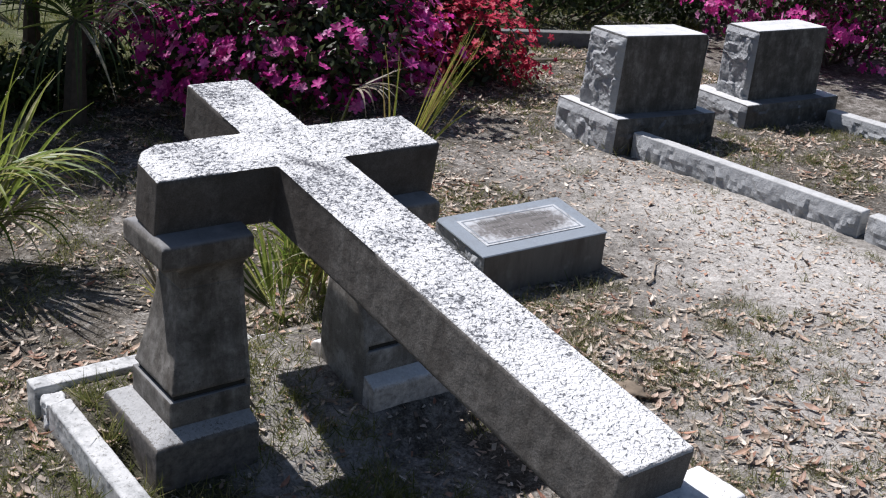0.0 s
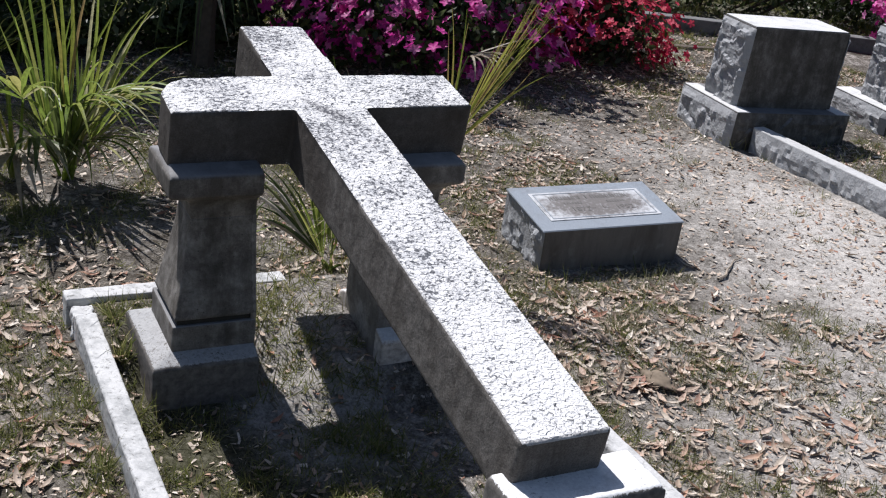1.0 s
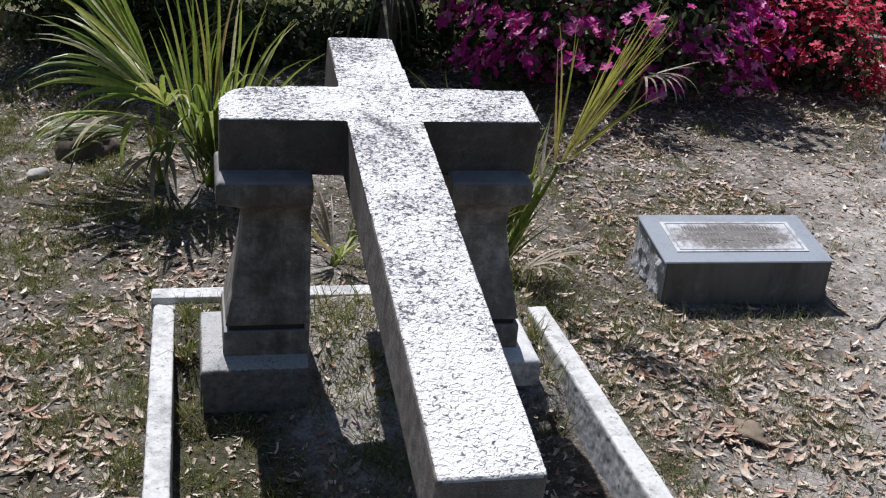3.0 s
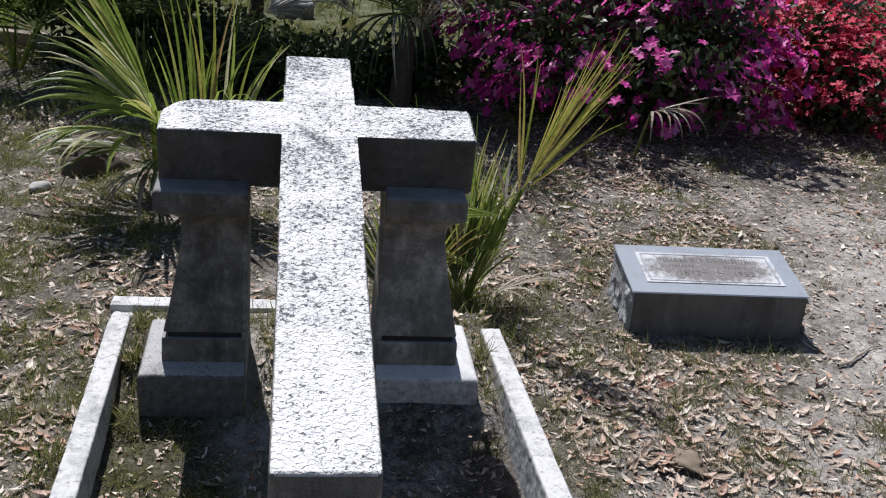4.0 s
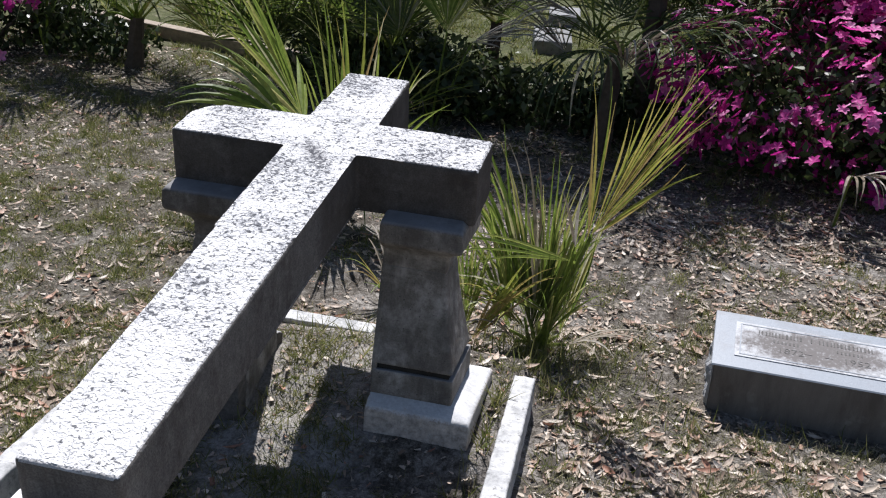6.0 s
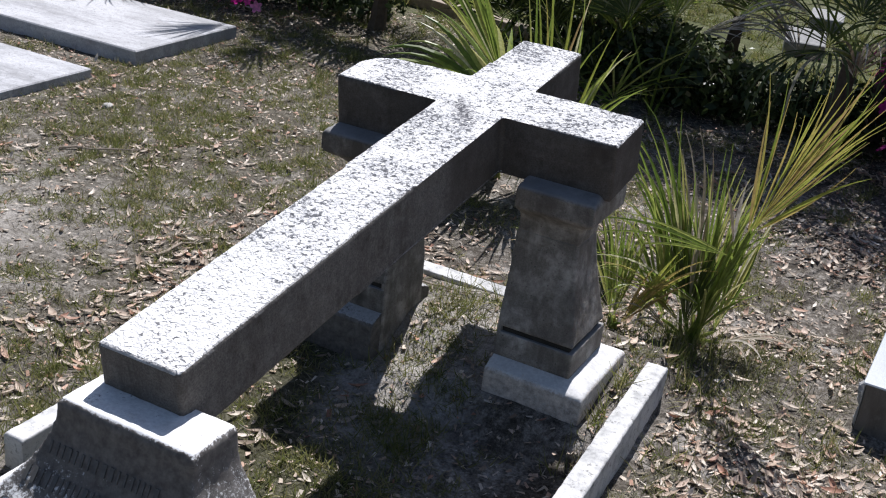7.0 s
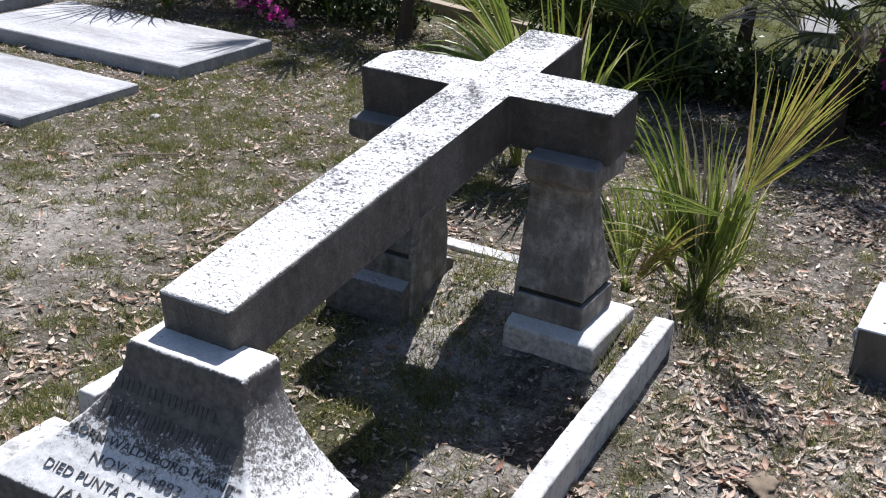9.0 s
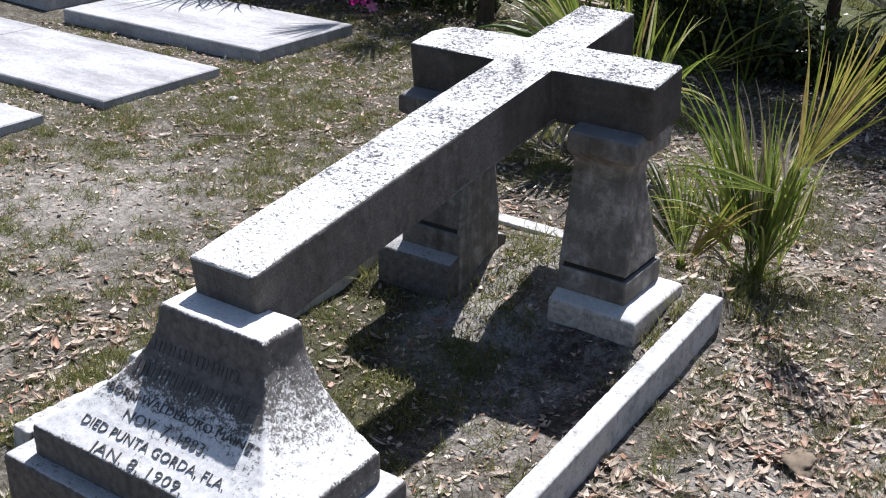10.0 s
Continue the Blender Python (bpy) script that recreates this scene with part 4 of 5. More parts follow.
def palm(at, label, fronds, seed, name="palm_plant", group="palmettos", crown=(0.0, 0.0, -0.02), broad=1.0):
    """fronds: (hub, aim, side, length, segments, spread, droop, width, material, flop); hubs are relative to the plant. crown: where the stalks spring from."""
    rng = random.Random(seed)
    top = thing(name, label, "palm", group, at=at)
    for hub, aim, side, length, segs, spread, droop, width, mat, flop in fronds:
        bm = bmesh.new()
        petiole(bm, (crown[0] + rng.uniform(-0.02, 0.02), crown[1] + rng.uniform(-0.02, 0.02), crown[2]), hub, 0.008, 0.0045, 0.01)
        fr = part("frond", bm, PALM, top)
        for piece in frond_blades(rng, hub, aim, side, length, segs, spread, droop, width, flop, broad):
            part("blade", piece, mat, fr)
    return top


def low_fronds(rng, n, reach, height, length, mats, segs=12, droop=0.5, around=(0, 360), web=0.4, spread=34, rise=(0.5, 1.2)):
    out = []
    for k in range(n):
        a = radians(around[0] + (around[1] - around[0]) * (k + rng.uniform(0.1, 0.9)) / n)
        r = reach * rng.uniform(0.3, 1.0)
        h = height * rng.uniform(0.5, 1.1)
        d = Vector((math.cos(a), math.sin(a), 0))
        out.append(((d.x * r, d.y * r, h), (d.x * 0.55, d.y * 0.55, rng.uniform(*rise)), (-d.y, d.x, 0.1), length * rng.uniform(0.8, 1.15), segs,
                    spread * rng.uniform(0.7, 1.25), droop * rng.uniform(0.6, 1.4), web, rng.choice(mats), 0.6))
    return out


# beside the right pillar: one golden fan reaching up, and a dense low clump
palm((1.74, 3.08, 0.0), "young palmetto with a golden fan above a green clump",
     [((0.143, -0.15, 0.47), (0.235, -0.08, 0.50), (0.83, 0.50, -0.45), 0.52, 30, 16, 0.03, 0.45, PALM_GOLD, 0.14),
      ((0.143, -0.15, 0.46), (0.40, -0.08, 0.42), (0.9, 0.0, -0.8), 0.42, 2, 6, 0.06, 0.3, PALM_GOLD, 0.0),
      ((0.133, -0.14, 0.44), (0.01, 0.03, 0.60), (0.9, 0.0, 0.0), 0.50, 4, 6, 0.03, 0.25, PALM_GOLD, 0.0),
      ((0.10, -0.13, 0.40), (-0.10, 0.0, 0.60), (0.9, 0.0, 0.0), 0.22, 2, 9, 0.1, 0.42, PALM_DEAD, 0.0)]
     + [((0.0, 0.02, 0.08), (0.06, 0.0, 1.0), (1, 0.15, 0), 0.50, 24, 15, 0.18, 0.45, PALM, 0.9),
        ((0.02, 0.0, 0.10), (0.18, -0.05, 1.0), (1, 0.1, 0), 0.43, 16, 15, 0.35, 0.45, PALM, 0.9),
        ((-0.03, 0.02, 0.08), (-0.40, 0.05, 1.0), (0.9, 0.2, 0.3), 0.60, 14, 15, 0.75, 0.40, PALM, 0.7),
        ((-0.05, 0.03, 0.08), (-0.28, 0.10, 1.0), (0.9, 0.2, 0.3), 0.58, 9, 16, 0.9, 0.40, PALM, 0.7),
        ((-0.02, 0.05, 0.10), (-0.20, 0.15, 1.0), (0.9, 0.2, 0.2), 0.52, 7, 16, 0.7, 0.4, PALM_DEAD, 0.8),
        ((0.10, -0.11, 0.36), (-1.0, -0.10, 0.14), (0.0, 0.3, 0.9), 0.42, 4, 10, 0.25, 0.3, PALM, 0.3),
        ((0.05, -0.05, 0.14), (-0.9, -0.25, 0.45), (0.2, -0.4, 0.8), 0.44, 6, 16, 0.9, 0.3, PALM, 0.4),
        ((-0.03, -0.03, 0.06), (-0.55, -0.4, 0.7), (0.8, -0.4, 0), 0.40, 9, 22, 1.1, 0.35, PALM_GOLD, 0.8),
        ((0.03, -0.03, 0.05), (0.30, -0.3, 0.9), (0.8, 0.3, 0), 0.33, 8, 20, 0.8, 0.35, PALM, 0.8),
        ((-0.02, 0.0, 0.04), (0.0, -0.1, 1.0), (1, 0, 0), 0.36, 14, 22, 0.5, 0.5, PALM_DARK, 0.5),
        ((-0.09, -0.02, 0.05), (-0.25, -0.1, 1.0), (1, 0.1, 0), 0.40, 12, 18, 0.6, 0.45, PALM, 0.9),
        ((0.07, 0.02, 0.04), (0.10, 0.0, 1.0), (1, 0.1, 0), 0.44, 14, 14, 0.3, 0.45, PALM, 0.6),
        ((-0.06, -0.05, 0.03), (-0.5, -0.3, 0.6), (0.6, -0.6, 0), 0.30, 9, 34, 1.3, 0.35, PALM_DEAD, 0.7),
        ((0.10, -0.02, 0.03), (0.7, -0.1, 0.45), (0.2, 0.8, 0), 0.26, 9, 34, 1.2, 0.35, PALM_DEAD, 0.7)], 5, broad=0.8)
palm((1.515, 2.98, 0.0), "small upright palmetto fan behind the pillar",
     [((0.0, 0.0, 0.05), (0.04, 0.0, 1.0), (1, 0, 0), 0.34, 14, 15, 0.15, 0.45, PALM, 0.3),
      ((-0.02, 0.02, 0.04), (-0.18, 0.1, 1.0), (1, 0, 0), 0.34, 9, 15, 0.5, 0.4, PALM, 0.5),
      ((0.03, -0.02, 0.04), (0.45, -0.05, 0.8), (0.7, 0.2, -0.4), 0.36, 8, 14, 0.8, 0.4, PALM_GOLD, 0.7),
      ((-0.02, 0.03, 0.04), (-0.45, 0.2, 0.8), (0.7, 0.5, 0.3), 0.46, 8, 20, 1.1, 0.30, PALM_DARK, 0.6),
      ((-0.02, 0.03, 0.04), (-0.5, 0.2, 0.7), (0.7, 0.5, 0.3), 0.40, 4, 18, 0.9, 0.35, PALM_DEAD, 0.5)], 6)
palm((1.22, 3.20, 0.0), "low arching palmetto tuft behind the cross",
     low_fronds(random.Random(3), 4, 0.04, 0.03, 0.26, [PALM_DEAD, PALM, PALM_GOLD], 5, 0.9, (0, 360), 0.3, 22), 7)
# behind the left pillar: upright tuft, erect fan, arching fans
palm((0.81, 3.93, 0.0), "tall upright palmetto tuft with long yellow-green blades",
     [((0.0, 0.0, 0.08), (0.0, 0.02, 1.0), (1, 0, 0), 0.80, 7, 10, 0.20, 0.4, PALM_GOLD, 0.7),
      ((-0.05, 0.03, 0.08), (-0.08, 0.05, 1.0), (1, 0, 0), 0.74, 9, 15, 0.4, 0.4, PALM, 0.9),
      ((0.05, 0.0, 0.08), (0.16, 0.0, 1.0), (1, 0, 0), 0.70, 5, 14, 0.8, 0.4, PALM, 0.9),
      ((0.05, 0.0, 0.08), (0.45, -0.05, 0.9), (0.8, 0.1, -0.3), 0.66, 2, 12, 0.75, 0.35, PALM, 0.5),
      ((0.05, 0.02, 0.08), (0.30, 0.10, 0.9), (0.8, 0.1, -0.3), 0.64, 2, 12, 1.0, 0.35, PALM_GOLD, 0.5),
      ((0.0, -0.02, 0.06), (0.10, -0.35, 0.9), (0.9, 0.2, 0), 0.66, 9, 26, 1.25, 0.35, PALM, 0.6),
      ((0.03, -0.03, 0.06), (0.45, -0.35, 0.8), (0.6, 0.6, 0), 0.62, 7, 22, 1.4, 0.3, PALM, 0.3),
      ((0.02, -0.05, 0.05), (0.35, -0.45, 0.7), (0.8, 0.3, 0), 0.54, 6, 22, 1.3, 0.3, PALM_DEAD, 0.6),
      ((-0.02, -0.05, 0.05), (-0.15, -0.45, 0.8), (0.8, -0.3, 0), 0.56, 8, 28, 1.3, 0.3, PALM_DARK, 0.6),
      ((0.0, -0.02, 0.04), (0.05, -0.2, 1.0), (1, 0, 0), 0.42, 16, 26, 0.5, 0.4, PALM_DARK, 0.5),
      ((0.06, -0.06, 0.34), (0.45, -0.45, 0.25), (0.6, 0.6, 0.1), 0.48, 9, 30, 1.5, 0.35, PALM, 0.5),
      ((0.0, -0.08, 0.30), (0.05, -0.55, 0.3), (0.9, 0.1, 0.1), 0.44, 9, 34, 1.5, 0.35, PALM, 0.5),
      ((0.08, -0.02, 0.28), (0.6, -0.2, 0.3), (0.2, 0.8, 0.1), 0.40, 6, 26, 1.4, 0.35, PALM_GOLD, 0.5),
      ((0.03, -0.08, 0.18), (0.3, -0.5, 0.2), (0.8, 0.4, 0.1), 0.40, 8, 34, 1.5, 0.35, PALM, 0.5)], 8, broad=1.15)
palm((0.63, 3.95, 0.0), "palmetto with broad arching bright green fans",
     [((-0.02, 0.0, 0.40), (-0.50, -0.05, 0.9), (0.8, 0, 0.4), 0.60, 12, 14, 0.25, 0.5, PALM, 0.3),
      ((-0.02, -0.06, 0.36), (-0.7, -0.35, 0.55), (0.3, 0.7, 0.5), 0.52, 10, 26, 0.9, 0.4, PALM, 0.5),
      ((0.02, -0.10, 0.34), (-0.15, -0.6, 0.45), (0.9, -0.2, 0.1), 0.40, 9, 34, 0.9, 0.4, PALM, 0.4),
      ((-0.06, -0.10, 0.30), (-0.6, -0.6, 0.25), (0.6, -0.6, 0.1), 0.50, 10, 34, 1.2, 0.4, PALM, 0.6),
      ((-0.06, -0.06, 0.22), (-0.9, -0.3, 0.2), (0.3, -0.8, 0.1), 0.50, 9, 30, 1.2, 0.4, PALM_DARK, 0.6),
      ((0.04, -0.10, 0.20), (0.05, -0.6, 0.2), (0.9, 0.1, 0), 0.36, 8, 36, 1.3, 0.4, PALM_DARK, 0.6),
      ((0.0, -0.10, 0.16), (-0.2, -0.6, 0.1), (0.9, -0.2, 0), 0.36, 7, 40, 1.5, 0.35, PALM_DEAD, 0.6),
      ((-0.02, 0.05, 0.34), (-0.6, 0.5, 0.5), (0.5, 0.6, 0), 0.55, 10, 30, 0.6, 0.4, PALM, 0.4)], 9, broad=1.75)
# dead fan under the azalea
palm((2.80, 4.72, 0.0), "dried palmetto fan drooping under the azalea",
     [((0.02, -0.12, 0.27), (0.35, -0.3, 0.15), (0.9, 0.3, 0.1), 0.30, 11, 70, 2.2, 0.25, PALM_DEAD, 0.8),
      ((0.02, -0.12, 0.27), (0.9, -0.05, 0.30), (0.3, 0.8, 0.1), 0.30, 3, 7, 0.25, 0.4, PALM_DEAD, 0.0)], 10)
# larger palmettos in the far row
dark = [PALM_DARK, PALM_DARK, PALM_DARK, PALM_DEAD]


def big_palm(x, y, n, height, length, seed, label, mats=dark, droop=0.8, trunk=0.0, segs=22, rise=(0.3, 1.2)):
    rng = random.Random(seed)
    fronds = low_fronds(rng, n, 0.30, height, length, mats, segs, droop, (0, 360), 0.45, 60, rise)
    p = palm((x, y, 0.0), label, fronds, seed, "palmetto", "far palmettos", (0.03, 0.0, trunk - 0.02))
    if trunk:
        bm = bmesh.new()
        petiole(bm, (0, 0, -0.03), (0.03, 0, trunk), 0.06, 0.038, 0.0, 14)
        for v in bm.verts:
            v.co.x += 0.007 * noise.noise((v.co.x * 30, v.co.y * 30, v.co.z * 22 + seed))
            v.co.y += 0.007 * noise.noise((v.co.y * 30, v.co.x * 30, v.co.z * 22 - seed))
        part("trunk", bm, BARK, p, "dark ringed palm stem")
    return p


big_palm(1.70, 5.36, 13, 0.74, 0.60, 31, "dark drooping palmetto with dry grey fans", [PALM_DARK, PALM_DARK, PALM_DEAD, PALM_DARK], 2.1, 0.52, 14, (0.0, 0.7))
big_palm(2.18, 6.15, 13, 0.85, 0.72, 32, "dark drooping palmetto behind the azalea", droop=1.7, trunk=0.5)
big_palm(1.80, 6.30, 9, 1.05, 0.62, 38, "dark palmetto in the far row", [PALM_DARK, PALM_DARK, PALM_DARK, PALM_DEAD], 0.8, 0.4)
big_palm(0.90, 6.45, 10, 0.62, 0.46, 33, "small dark palmetto on a thin stem", [PALM_DARK], 0.3, 0.38)
palm((0.82, 5.40, 0.0), "palmetto with one bright green sunlit fan",
     [((0.06, -0.10, 0.52), (-0.05, -0.05, 1.0), (1, 0, 0), 0.48, 30, 40, 0.04, 0.72, PALM, 0.0),
      ((0.16, 0.05, 0.45), (0.6, 0.0, 0.3), (0.3, 0.8, 0.3), 0.36, 18, 50, 0.3, 0.5, PALM_DEAD, 0.0),
      ((-0.2, 0.0, 0.45), (-0.5, 0.0, 0.8), (0.8, 0.2, 0.4), 0.5, 22, 55, 0.2, 0.5, PALM_DARK, 0.2)], 39, "palmetto", "far palmettos")
big_palm(1.86, 5.66, 9, 1.45, 0.70, 54, "tall dark palmetto on a leaning stem", [PALM_DARK, PALM_DARK, PALM_DEAD, PALM_DARK], 1.0, 1.25)
big_palm(0.25, 5.85, 14, 0.50, 0.62, 34, "bright palmetto in the far row", [PALM, PALM_DARK, PALM_DARK], 0.5)
big_palm(-0.35, 5.80, 12, 0.40, 0.75, 35, "arching palmetto in the far row", [PALM, PALM_GOLD, PALM_DARK], 0.6)
big_palm(-1.06, 5.74, 16, 0.62, 0.70, 36, "drooping palmetto with dry skirts", [PALM_DARK, PALM_DEAD, PALM, PALM_DARK], 1.4, 0.3)
palm((-1.62, 5.72, 0.0), "palmetto leaning its fans over the ledger",
     [((-0.05, -0.25, 1.00), (-0.3, -0.7, 0.35), (0.9, -0.3, 0.0), 0.50, 16, 30, 0.6, 0.45, PALM_DARK, 0.3),
      ((0.20, -0.20, 1.05), (0.2, -0.7, 0.4), (0.9, 0.2, 0.0), 0.55, 18, 45, 0.6, 0.5, PALM_DARK, 0.3)], 53, "palmetto", "far palmettos")
big_palm(0.05, 6.6, 12, 0.6, 0.8, 37, "dark palmetto in the far row", [PALM_DARK], 0.6)
big_palm(-2.78, 5.45, 13, 0.30, 0.62, 58, "low palmetto with pale arching fans behind the ledger", [PALM, PALM_DEAD, PALM_DARK], 1.1, 0.0, 14)
big_palm(-2.75, 5.9, 9, 0.55, 0.6, 40, "small green palmetto beside the ledgers", [PALM, PALM_DARK], 0.6, 0.2)


# ---- shrubs and azaleas ----
LEAF_V = [(0, 0, 0), (0.011, 0.018, 0.003), (0.0, 0.045, -0.004), (-0.011, 0.018, 0.003)]
LEAF_F = [(0, 1, 2, 3)]


def blossom():
    """Five petals round a throat, about 5 cm across."""
    v, f = [(0, 0, 0)], []
    for k in range(5):
        a = math.tau * k / 5
        c, s = math.cos(a), math.sin(a)

        def at(r, side, z):
            return (r * c - side * s, r * s + side * c, z)
        i = len(v)
        v += [at(0.014, 0.011, 0.008), at(0.028, 0.008, 0.010), at(0.033, 0.0, 0.006), at(0.028, -0.008, 0.010), at(0.014, -0.011, 0.008)]
        f += [(0, i + 2, i + 1, i), (0, i + 4, i + 3, i + 2)]
    return v, f


BLOSSOM_V, BLOSSOM_F = blossom()


def crown_points(rng, n, lobes, shell=0.45):
    """Points through a crown of several lobes (centre, radii), denser near the surface."""
    w = np.array([r[0] * r[1] * r[2] for _, r in lobes]) ** 0.67
    pick = rng.choice(len(lobes), n, p=w / w.sum())
    d = rng.normal(size=(n, 3))
    d /= np.linalg.norm(d, axis=1)[:, None]
    rad = 1 - shell * rng.random(n) ** 1.6
    c = np.array([l[0] for l in lobes])[pick]
    r = np.array([l[1] for l in lobes])[pick]
    p = c + d * r * rad[:, None]
    p += rng.normal(0, 0.03, (n, 3))
    keep = p[:, 2] > 0.04
    return p[keep], d[keep]


def facing(rng, d, jitter=0.6, scale=(0.8, 1.3)):
    """Rotations that turn local +z towards d, with a random spin and size."""
    n = len(d)
    z = d + rng.normal(0, jitter, d.shape)
    z /= np.linalg.norm(z, axis=1)[:, None]
    x = np.cross(rng.normal(size=(n, 3)), z)
    x /= np.linalg.norm(x, axis=1)[:, None]
    y = np.cross(z, x)
    return np.stack([x, y, z], 2) * rng.uniform(*scale, n)[:, None, None]


def bush(name, at, lobes, leaves, flowers, petal, label, category, seed, twig=14, leaf_mat=None, clusters=60, bloom=(0.75, 1.35)):
    rng = np.random.default_rng(seed)
    top = thing(name, label, category, "azaleas" if flowers else "shrubs", at=at)
    r2 = random.Random(seed)
    bm = bmesh.new()
    for k in range(twig):
        c, r = lobes[k % len(lobes)]
        end = Vector(c) + Vector((r2.uniform(-0.7, 0.7) * r[0], r2.uniform(-0.7, 0.7) * r[1], r2.uniform(-0.2, 0.7) * r[2]))
        petiole(bm, (r2.uniform(-0.12, 0.12) + c[0] * 0.5, r2.uniform(-0.12, 0.12) + c[1] * 0.5, -0.03), end, 0.014, 0.004, r2.uniform(-0.05, 0.05))
    tagged(part("twig_frame", bm, BARK, top), kind="stuff")
    p, d = crown_points(rng, leaves, lobes, 0.75)
    rot = facing(rng, d, 0.9, (0.8, 1.7))
    fo = new("foliage", scatter_mesh("foliage", LEAF_V, LEAF_F, rot, p, leaf_mat or SHRUB))
    fo.parent = top
    tagged(fo, kind="stuff")
    if flowers:
        cp, cd = crown_points(rng, clusters, lobes, 0.22)
        pick = rng.integers(0, len(cp), flowers)
        p = cp[pick] + rng.normal(0, 1.0, (flowers, 3)) * (0.075, 0.06, 0.034) + cd[pick] * 0.085
        ok = p[:, 2] > 0.06
        fl = new("blossoms", scatter_mesh("blossoms", BLOSSOM_V, BLOSSOM_F, facing(rng, cd[pick][ok] + np.array((-0.1, 0.3, 0.9)), 0.55, bloom), p[ok], petal))
        fl.parent = top
        tagged(fl, "open azalea blossoms in clusters", kind="stuff")
    return top


# the lobe at z 1.22 stays out of view, added for its shadow
bush("azalea", (2.80, 5.38, 0), [((-0.45, 0.0, 0.36), (0.34, 0.42, 0.36)), ((-0.05, 0.66, 0.72), (0.54, 0.50, 0.52)), ((0.36, 0.56, 0.68), (0.50, 0.50, 0.52)), ((0.05, -0.14, 0.34), (0.74, 0.48, 0.36)), ((0.36, -0.10, 0.32), (0.46, 0.44, 0.34)), ((0.05, 1.25, 1.0), (0.55, 0.55, 0.55)), ((0.32, 1.2, 0.95), (0.5, 0.5, 0.5)), ((0.55, 0.15, 0.50), (0.34, 0.46, 0.46)), ((0.42, 0.18, 1.22), (0.36, 0.26, 0.28))],
     13500, 4600, MAGENTA, "large azalea bush covered in magenta blossoms", "azalea", 41, 26, clusters=300, bloom=(0.75, 1.25))
bush("azalea", (4.12, 5.38, 0), [((0.04, -0.02, 0.22), (0.30, 0.32, 0.26)), ((-0.10, 0.28, 0.38), (0.28, 0.30, 0.28)), ((0.08, 0.45, 0.34), (0.30, 0.28, 0.26))],
     3000, 2600, CRIMSON, "rounded azalea bush with crimson red blossoms", "azalea", 42, 14, clusters=150, bloom=(0.5, 0.85))
bush("azalea", (7.2, 4.85, 0), [((0.0, 0.0, 0.5), (0.65, 0.6, 0.5)), ((0.5, 0.3, 0.6), (0.7, 0.6, 0.6)), ((-0.3, 0.5, 0.6), (0.5, 0.5, 0.5))],
     6000, 2000, MAGENTA, "azalea bush with bright magenta blossoms beside the headstones", "azalea", 43, 14, clusters=130)
bush("azalea", (-1.95, 5.75, 0), [((0.0, 0.0, 0.45), (0.75, 0.45, 0.45)), ((-0.4, 0.2, 0.6), (0.6, 0.45, 0.5))],
     4500, 420, MAGENTA, "dark azalea bush with a few magenta blossoms", "azalea", 44, 14, clusters=34)
bush("shrub", (0.45, 5.78, 0), [((0.0, 0.0, 0.20), (0.45, 0.28, 0.26)), ((0.40, -0.05, 0.16), (0.35, 0.3, 0.22)), ((-0.30, 0.05, 0.2), (0.35, 0.25, 0.28))],
     4200, 0, None, "dark evergreen ground shrub under the palms", "shrub", 45, 8)
bush("shrub", (1.35, 5.70, 0), [((0.0, 0.0, 0.12), (0.48, 0.28, 0.18)), ((0.45, -0.02, 0.13), (0.38, 0.28, 0.19)), ((-0.42, -0.08, 0.16), (0.34, 0.26, 0.20))],
     4200, 0, None, "low dark evergreen ground shrub", "shrub", 46, 8)
bush("shrub", (-1.3, 5.85, 0), [((0.0, 0.0, 0.12), (0.35, 0.22, 0.16)), ((-0.4, 0.1, 0.14), (0.35, 0.25, 0.18))],
     1500, 0, None, "low dark leafy ground shrub", "shrub", 49, 6)
big_palm(0.48, 5.42, 9, 0.10, 0.52, 50, "low dark palmetto seedling under the far row", [PALM_DARK, PALM_DARK, PALM], 0.7, 0.0, 10)
bush("shrub", (5.45, 6.95, 0), [((0.0, 0.0, 0.30), (0.5, 0.32, 0.42)), ((0.8, -0.30, 0.30), (0.6, 0.32, 0.42)), ((1.6, -0.6, 0.30), (0.6, 0.32, 0.42))],
     6500, 0, None, "dark evergreen hedge behind the headstone plot", "hedge", 55, 14)
bush("shrub", (5.6, 7.6, 0), [((0.9, 0.2, 0.6), (0.8, 0.5, 0.6)), ((1.7, -0.2, 0.6), (0.8, 0.5, 0.6))],
     6000, 0, None, "dense dark hedge behind the headstones", "hedge", 47, 14)
bush("shrub", (7.6, 6.3, 0), [((0, 0, 0.6), (0.9, 0.6, 0.6)), ((1.0, -0.2, 0.6), (0.8, 0.6, 0.6))],
     5000, 0, None, "dense dark hedge behind the headstones", "hedge", 48, 14)


